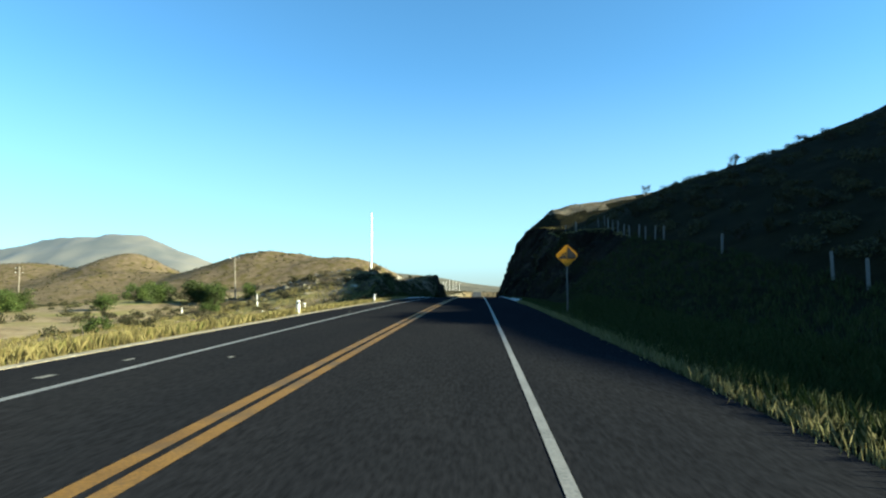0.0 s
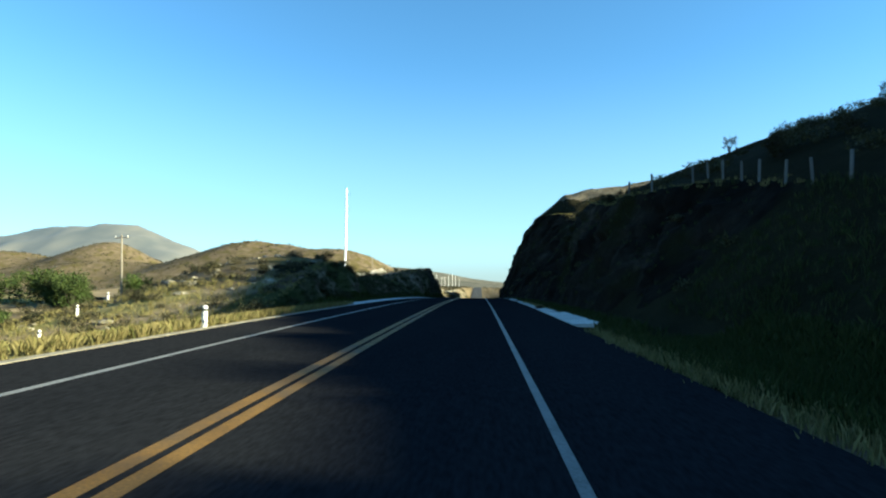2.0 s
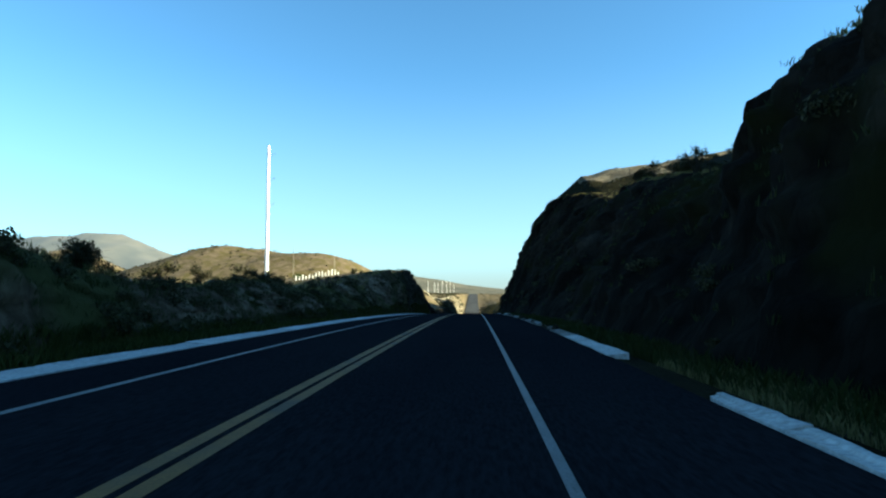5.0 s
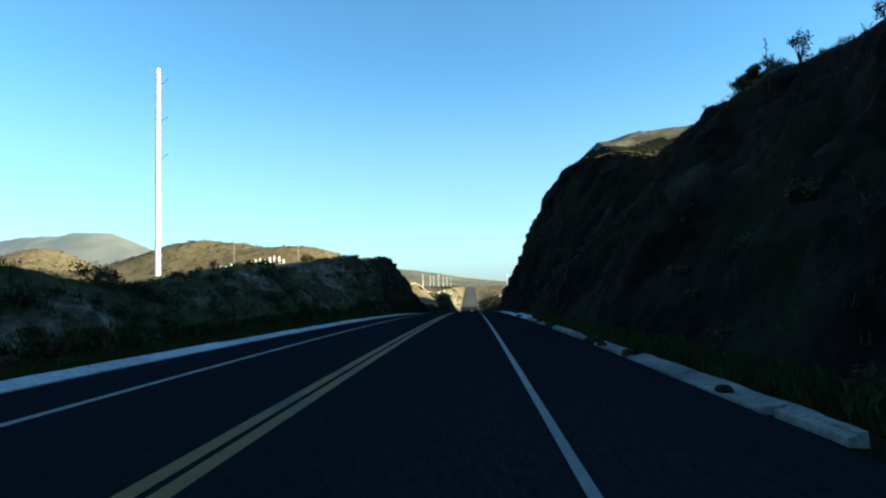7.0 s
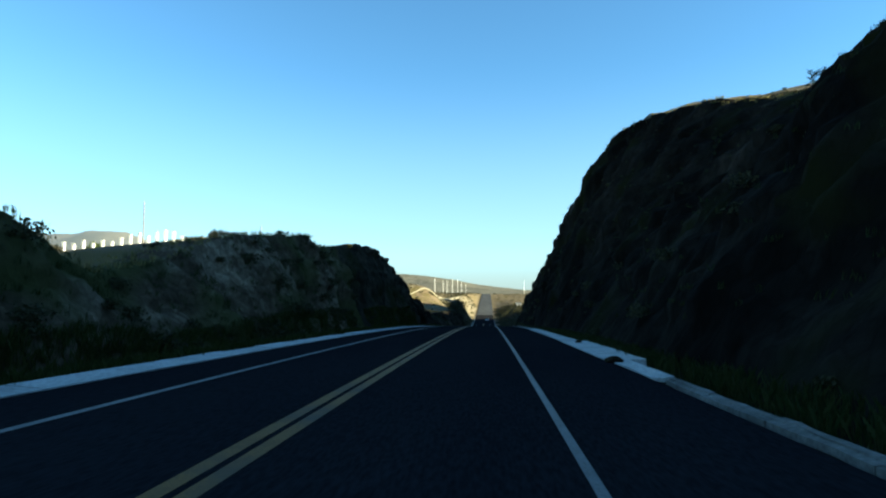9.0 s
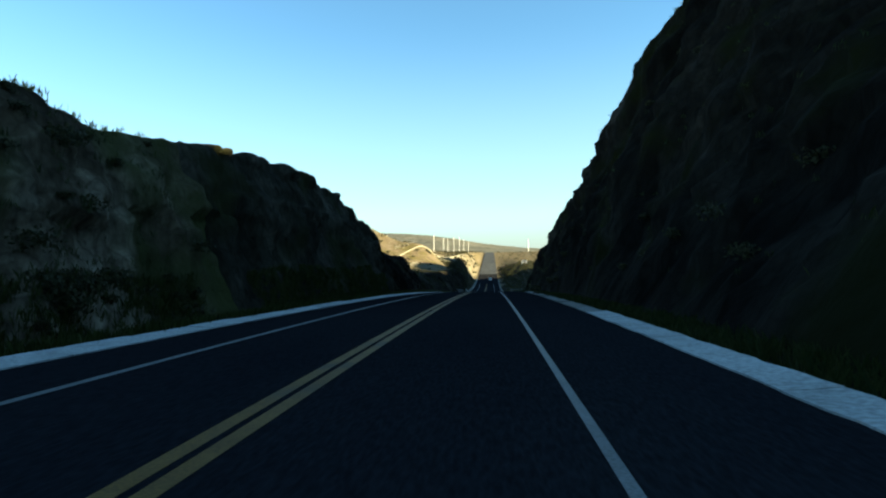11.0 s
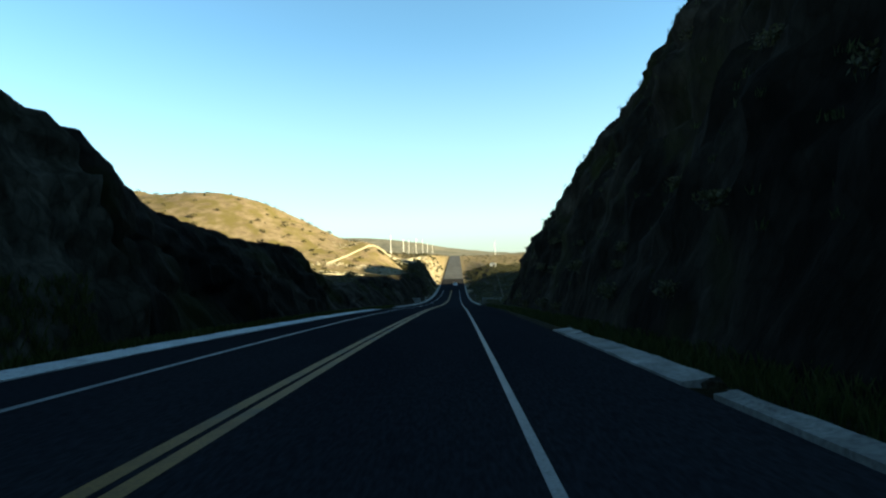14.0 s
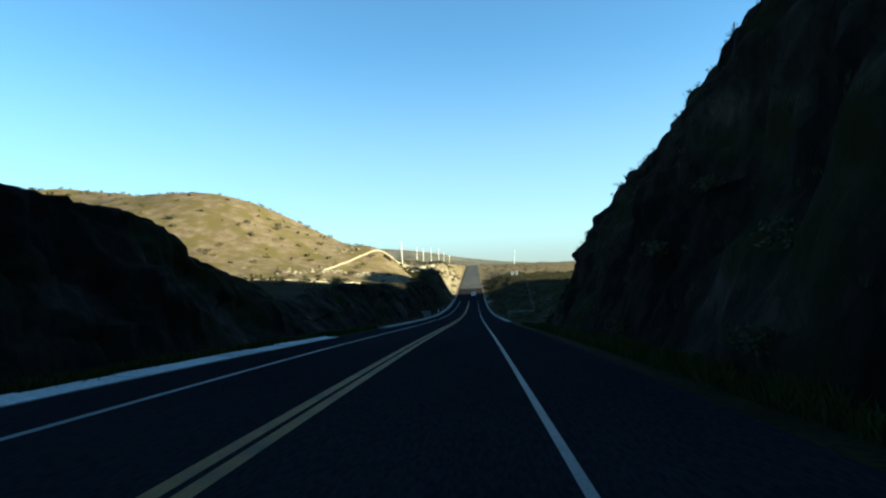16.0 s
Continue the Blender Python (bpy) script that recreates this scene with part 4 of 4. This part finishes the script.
rubble("pale broken rock and collapsed terrace stones on the sunlit slope", heap, rr, 0.15, 0.5, STONE_WALL)

# ---- dry flower stalk on the rim ----
stalk = thing("agave_stalk", "thin dry agave flower stalk on the rim of the cutting", "plant", at=(17.6, 135.7, 11.4))
part("stem", tube(bmesh.new(), (0, 0, -0.2), (-0.08, 0, 2.6), 0.03, 0.015, 6), TWIG, stalk)
for k in range(5):
    a = k * 2.4
    part("twig", tube(bmesh.new(), (-0.07, 0, 1.9 + 0.13 * k), (-0.07 + 0.13 * math.cos(a), 0.13 * math.sin(a), 2.0 + 0.13 * k), 0.012, 0.02, 5), TWIG, stalk)


# ---- plants ----
def leaves(rng, centres, radius, count, size, flat=0.8):
    """Small folded leaves round the given centres, as vertices and triangles."""
    which = rng.integers(0, len(centres), count)
    r = radius[which] * rng.random(count) ** 0.45
    d = rng.normal(size=(count, 3))
    d /= np.linalg.norm(d, axis=1)[:, None]
    d[:, 2] *= flat
    p = centres[which] + d * r[:, None]
    a = rng.normal(size=(count, 3))
    a /= np.linalg.norm(a, axis=1)[:, None]
    b = np.cross(a, rng.normal(size=(count, 3)))
    b /= np.linalg.norm(b, axis=1)[:, None]
    s = size * rng.uniform(0.6, 1.4, count)[:, None]
    v = np.stack([p - a * s, p + b * s * 0.45, p + a * s, p - b * s * 0.45], 1).reshape(-1, 3)
    f = np.arange(count * 4).reshape(-1, 4)
    return v, f


def raw_mesh(name, v, f, mat):
    me = bpy.data.meshes.new(name)
    me.vertices.add(len(v))
    me.vertices.foreach_set("co", np.asarray(v, np.float32).ravel())
    k = f.shape[1]
    me.loops.add(f.size)
    me.loops.foreach_set("vertex_index", f.astype(np.int32).ravel())
    me.polygons.add(len(f))
    me.polygons.foreach_set("loop_start", np.arange(0, f.size, k, dtype=np.int32))
    me.materials.append(mat)
    me.update(calc_edges=True)
    return me


def shrub(seed, height, width, count, leaf, mat, label, name="shrub", category="shrub", clumps=9, trunk=0.03, low=0.4):
    """A shrub or small tree about the origin: stems that fork, and foliage in clumps."""
    rng = np.random.default_rng(seed)
    root = thing(name, label, category)
    bm = bmesh.new()
    cs, rs = [], []
    for k in range(clumps):
        ang, out = rng.uniform(0, 2 * math.pi), width * 0.5 * rng.uniform(0.15, 0.85)
        top = Vector((math.cos(ang) * out, math.sin(ang) * out, height * rng.uniform(low, 0.85)))
        mid = Vector((top.x * 0.35, top.y * 0.35, top.z * 0.5))
        tube(bm, (0, 0, -0.15), mid, trunk, trunk * 0.65, 5)
        tube(bm, mid, top, trunk * 0.65, trunk * 0.25, 5)
        cs.append(top)
        rs.append(width * rng.uniform(0.14, 0.26))
        for _ in range(2):
            tip = top + Vector(rng.normal(size=3)) * width * 0.14 + Vector((0, 0, height * 0.1))
            tube(bm, top, tip, trunk * 0.25, trunk * 0.08, 4)
    part("stem", bm, TWIG, root)
    v, f = leaves(rng, np.array([list(c) for c in cs]), np.array(rs), count, leaf)
    v[:, 2] = np.maximum(v[:, 2], 0.02)
    ob = new("foliage", raw_mesh("foliage", v, f, mat))
    ob.parent = root
    return root


KINDS = [shrub(11, 1.5, 1.9, 1000, 0.075, LEAF_DARK, "dark dry scrub bush on stony ground", clumps=12, low=0.2),
         shrub(12, 1.1, 1.7, 600, 0.070, LEAF_DARK, "low dark scrub bush on stony ground", clumps=7),
         shrub(13, 2.0, 1.8, 420, 0.075, LEAF_DARK, "sparse thorny bush with bare twigs", clumps=11),
         shrub(14, 2.9, 4.6, 3000, 0.12, LEAF_GREEN, "rounded green mesquite tree, leafy to the ground", "tree", "tree", 24, 0.06, 0.12),
         shrub(15, 1.3, 2.2, 1000, 0.085, LEAF_GREEN, "rounded green bush in dry grass", clumps=12, low=0.15),
         shrub(16, 1.4, 2.1, 3200, 0.075, LEAF_DARK, "dense dark rounded bush on the crest of the bank", clumps=20, low=0.2)]


def plant(kind, x, y, size, turn, sink=0.05, label=""):
    z = land(x, y)
    ob = copy_thing(KINDS[kind], Matrix.Translation((x, y, z - sink)) @ Matrix.Rotation(turn, 4, "Z") @ Matrix.Scale(size, 4))
    if label:
        ob["label"] = label
    return ob


rnd = random.Random(21)
for ob, spot in zip(KINDS, ((24, 60), (28, 84), (30, 100), (-38, 90), (-30, 72), (-11.4, 136))):
    ob.matrix_basis = Matrix.Translation((*spot, land(*spot) - 0.05))
# hillside above the cutting
for _ in range(120):
    y = rnd.uniform(12, 150)
    x = float(right_x(np.array(y))) + 1.5 + rnd.random() ** 1.3 * 34
    plant(rnd.choice((0, 1, 2, 0)), x, y, rnd.uniform(0.45, 1.15) * (1.0 if y < 92 else 0.45), rnd.uniform(0, 6.3))
for x, y, s, k in ((19.4, 131.6, 0.8, 0), (21.5, 126, 0.7, 0), (17, 112, 0.9, 0), (22, 146, 0.8, 1), (21, 158, 0.6, 2), (22, 170, 0.5, 1), (22, 186, 0.45, 1), (21, 203, 0.5, 2)):
    plant(k, x, y, s, rnd.uniform(0, 6.3))
# bushes along the rim of the cutting
for k, y, w in ((5, 79.0, 0.5), (2, 81.5, 0.5), (5, 84.0, 0.45), (5, 87.0, 0.6), (2, 89.5, 0.5), (0, 92.5, 0.5), (2, 122.6, 1.15), (5, 124.4, 0.9), (2, 125.6, 0.9), (5, 126.8, 0.8), (2, 130.6, 0.7), (2, 138.6, 0.95), (5, 141.5, 0.6), (2, 142.8, 0.8), (5, 144.0, 0.9), (5, 146.5, 0.8), (2, 149.3, 0.8), (2, 164.0, 0.6), (5, 169.5, 0.75), (5, 172.0, 0.8), (5, 174.4, 0.7), (0, 176.5, 0.6), (2, 183.2, 0.95)):
    x = float(right_x(np.array(y))) + 0.5
    plant(k, x, y, w, rnd.uniform(0, 6.3)).location.z = float(right_z(np.array(y))) - 0.12
# crest of the left bank
for x, y, s, k in ((-13.5, 95, 1.1, 0), (-14, 97, 0.9, 0), (-14.5, 110, 1.0, 0), (-15, 116, 0.9, 0), (-14, 121, 1.0, 0), (-15.5, 127, 0.9, 1), (-15, 133, 1.05, 0), (-13.2, 138, 0.9, 5), (-14, 104, 0.8, 1), (-13.4, 151, 0.8, 0), (-13.2, 147.5, 0.7, 0), (-17.5, 179, 0.6, 0), (-15, 172, 0.4, 2), (-12.6, 181, 0.35, 1), (-13, 203, 0.45, 2), (-12.6, 206, 0.4, 0), (-13.2, 214, 0.4, 2), (-12.8, 220.5, 0.55, 0), (-13.2, 223, 0.5, 2), (-12.7, 227, 0.35, 0), (-13.5, 258, 0.5, 0), (-14.5, 262, 0.45, 2),
                  (-11.9, 130.5, 1.15, 5), (-12.6, 120.5, 1.1, 5), (-13, 117.5, 0.8, 5), (-13.0, 124, 0.6, 5), (-26.5, 176.5, 0.7, 4), (-13.2, 101, 0.9, 5), (-12.8, 108, 0.35, 5), (-10.9, 88.5, 0.72, 5), (-11.4, 85.5, 0.4, 5), (-17, 176, 0.5, 5), (-12.9, 149, 0.5, 5)):
    plant(k, x, y, s, rnd.uniform(0, 6.3))
for _ in range(40):
    y = rnd.uniform(80, 285)
    plant(rnd.choice((0, 1, 2)), float(left_x(np.array(y))) - rnd.uniform(0.6, 4.5), y, rnd.uniform(0.25, 0.6), rnd.uniform(0, 6.3))
# field on the left
for _ in range(95):
    y = rnd.uniform(26, 190)
    x = -rnd.uniform(11, 24) - rnd.random() ** 1.6 * 150
    if y > 72 and x > -20 or y > 135 and x > -60:
        continue
    k = rnd.choice((0, 1, 1, 4, 4, 3 if y < 100 and x < -32 else 1))
    plant(k, x, y, rnd.uniform(0.5, 1.1), rnd.uniform(0, 6.3))
for x, y, s in ((-36, 88, 1.0), (-41, 92, 1.15), (-45, 90, 0.9), (-33, 94, 0.8), (-52, 96, 1.0), (-62, 80, 1.0), (-72, 95, 1.1), (-58, 112, 1.1)):
    plant(3, x, y, s, rnd.uniform(0, 6.3))


def scrub_cover():
    """Countless far bushes on the hills, one leafy clump each."""
    rng = np.random.default_rng(5)
    vs, fs, n = [], [], 0
    spots = []
    while len(spots) < 5200:
        x, y = rng.uniform(-560, -30), rng.uniform(200, 640)
        if lay(np.array([x]), np.array([y]))[0] > -6 or rng.random() < 0.3:
            spots.append((x, y))
    for _ in range(700):
        spots.append((rng.uniform(20, 420), rng.uniform(520, 1300)))
    for _ in range(420):
        spots.append((rng.choice((-1, 1)) * rng.uniform(9, 60), rng.uniform(560, 1090)))
    for _ in range(900):
        spots.append((rng.uniform(-420, -20), rng.uniform(520, 1400)))
    near = [(x, y, land(x, y)) for x, y in zip(-rng.uniform(10, 190, 420), rng.uniform(20, 200, 420)) if not (y > 62 and x > -19 or y > 135 and x > -50)]
    near += [(x, y, land(x, y)) for x, y in zip(rng.choice((-1, 1), 220) * rng.uniform(10, 60, 220), rng.uniform(300, 560, 220))]
    near += [(x, y, land(x, y)) for x, y in zip(rng.uniform(8.5, 75, 900), rng.uniform(306, 640, 900))]
    near += [(x, y, land(x, y)) for x, y in zip(-rng.uniform(7.5, 26, 160), rng.uniform(440, 640, 160))]
    near += [(x, y, land(x, y)) for x, y in zip(rng.uniform(19, 78, 850), rng.uniform(10, 160, 850))]
    near += [(x, y, land(x, y)) for x, y in zip(rng.uniform(21, 95, 380), rng.uniform(190, 250, 380))]
    for grid in (FACE_R, FACE_L):
        for _ in range(80 if grid is FACE_R else 230):
            near.append(tuple(grid[rng.integers(4, len(grid) - 4), rng.choice((rng.integers(1, 10), rng.integers(10, 40)))]))
    for x, y, z in near:
        s = rng.uniform(0.2, 0.75) * (1.5 if x < -20 else 2.2 if y > 300 else 1.0 if x < 19 else 1.5 if y < 92 else 0.6)
        c = np.array([[x, y, z + 0.35 * s], [x + 0.7 * s, y, z + 0.25 * s], [x - 0.3 * s, y + 0.6 * s, z + 0.4 * s], [x, y - 0.6 * s, z + 0.3 * s]])
        v, f = leaves(rng, c, np.full(4, 0.7 * s), 260, 0.09 * s + 0.03)
        vs.append(v), fs.append(f + n)
        n += len(v)
    mound, mfaces, m = [], [], 0
    for x, y in zip(-rng.uniform(12.5, 40, 260), rng.uniform(56, 112, 260)):
        s, z = rng.uniform(0.2, 0.7), land(x, y)
        c = np.array([[x, y, z + 0.35 * s], [x + 0.7 * s, y, z + 0.25 * s], [x - 0.3 * s, y + 0.6 * s, z + 0.4 * s], [x, y - 0.6 * s, z + 0.3 * s]])
        v, f = leaves(rng, c, np.full(4, 0.7 * s), 200, 0.08 * s + 0.03)
        mound.append(v), mfaces.append(f + m)
        m += len(v)
    ob = new("scrub_cover", raw_mesh("scrub_cover", np.concatenate(mound), np.concatenate(mfaces), LEAF_OLIVE))
    tagged(ob, "olive scrub among stones on the sunlit mound", "scrub", kind="stuff")
    ob = new("scrub_cover", raw_mesh("scrub_cover", np.concatenate(vs), np.concatenate(fs), LEAF_DARK))
    tagged(ob, "scattered dark scrub over fields and rock faces", "scrub", kind="stuff")
    vs, fs, n = [], [], 0
    for x, y in spots:
        s = rng.uniform(0.4, 1.15) * (1.5 if rng.random() < 0.08 else 1.0)
        c = np.array([[x, y, land(x, y) + 0.45 * s], [x + 0.7 * s, y, land(x, y) + 0.35 * s], [x - 0.3 * s, y + 0.6 * s, land(x, y) + 0.5 * s]])
        v, f = leaves(rng, c, np.full(3, 0.75 * s), 26, 0.30 * s)
        vs.append(v), fs.append(f + n)
        n += len(v)
    ob = new("scrub_cover", raw_mesh("scrub_cover", np.concatenate(vs), np.concatenate(fs), LEAF_OLIVE))
    tagged(ob, "olive scrub dotted over the sunlit hills", "scrub", kind="stuff")


scrub_cover()


def grass(name, label, mat, spots, rng, height, per=9, width=0.008):
    """Tufts of bent blades at the given spots."""
    k = len(spots) * per
    base = np.repeat(spots, per, 0) + np.concatenate([rng.normal(scale=0.09, size=(k, 2)), np.zeros((k, 1))], 1)
    h = height * rng.uniform(0.4, 1.2, k)
    ang, lean = rng.uniform(0, 2 * math.pi, k), rng.uniform(0.1, 0.55, k) * h
    d = np.stack([np.cos(ang), np.sin(ang), np.zeros(k)], 1)
    side = np.stack([-d[:, 1], d[:, 0], np.zeros(k)], 1) * (width * rng.uniform(0.7, 1.6, k))[:, None]
    up = np.array([0, 0, 1.0])
    mid = base + d * (lean * 0.35)[:, None] + up * (h * 0.6)[:, None]
    tip = base + d * lean[:, None] + up * h[:, None]
    v = np.stack([base - side, base + side, mid + side * 0.7, tip, mid - side * 0.7], 1).reshape(-1, 3)
    i = np.arange(k)[:, None] * 5
    me = bpy.data.meshes.new(name)
    me.from_pydata(v.tolist(), [], (i + np.array([[0, 1, 2, 3, 4]])).tolist())
    me.materials.append(mat)
    return tagged(new(name, me), label, "grass", kind="stuff")


def spots_on(rng, n, x0, x1, y0, y1):
    xs, ys = rng.uniform(x0, x1, n), rng.uniform(y0, y1, n)
    return np.array([(x, y, land(x, y) - 0.02) for x, y in zip(xs, ys)])


rng = np.random.default_rng(77)
grass("dry_grass", "dry yellow grass along the sunlit road edge", GRASS_DRY, np.concatenate([spots_on(rng, 6500, -10.5, -5.85, -4, 74), spots_on(rng, 4200, -30, -10, 4, 80)]), rng, 0.34, 10, 0.007)
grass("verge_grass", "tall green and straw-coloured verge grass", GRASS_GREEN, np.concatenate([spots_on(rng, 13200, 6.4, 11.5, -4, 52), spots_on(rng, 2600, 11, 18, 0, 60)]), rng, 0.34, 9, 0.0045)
grass("verge_grass", "thin straw-coloured grass along the shaded road edge", GRASS_STRAW, np.concatenate([spots_on(rng, 5600, 6.05, 8.2, -2, 51), spots_on(rng, 1200, 6.9, 9.0, 68, 92), spots_on(rng, 900, -7.4, -6.3, 60, 76)]), rng, 0.24, 8, 0.006)
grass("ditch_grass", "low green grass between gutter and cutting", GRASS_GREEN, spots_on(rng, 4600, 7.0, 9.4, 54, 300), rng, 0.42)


def crest_spots(rng, grid, n, j0, j1):
    i, j = rng.integers(6, len(grid) - 6, n), rng.integers(j0, j1, n)
    return grid[i, j] + rng.normal(scale=0.12, size=(n, 3)) * np.array([1, 1, 0])


grass("crest_grass", "straw-coloured grass tufts along the top of the cuttings", GRASS_DRY, np.concatenate([crest_spots(rng, FACE_R, 2600, 36, 45), crest_spots(rng, FACE_L, 1100, 36, 45)]), rng, 0.24, 9, 0.016)
grass("ditch_grass", "yellow-green grass between gutter and bank, running up its foot", GRASS_DITCH_LIT, np.concatenate([spots_on(rng, 13000, -9.0, -6.35, 66, 296), crest_spots(rng, FACE_L, 5000, 1, 9), crest_spots(rng, FACE_LB, 1800, 1, 9)]), rng, 0.40)
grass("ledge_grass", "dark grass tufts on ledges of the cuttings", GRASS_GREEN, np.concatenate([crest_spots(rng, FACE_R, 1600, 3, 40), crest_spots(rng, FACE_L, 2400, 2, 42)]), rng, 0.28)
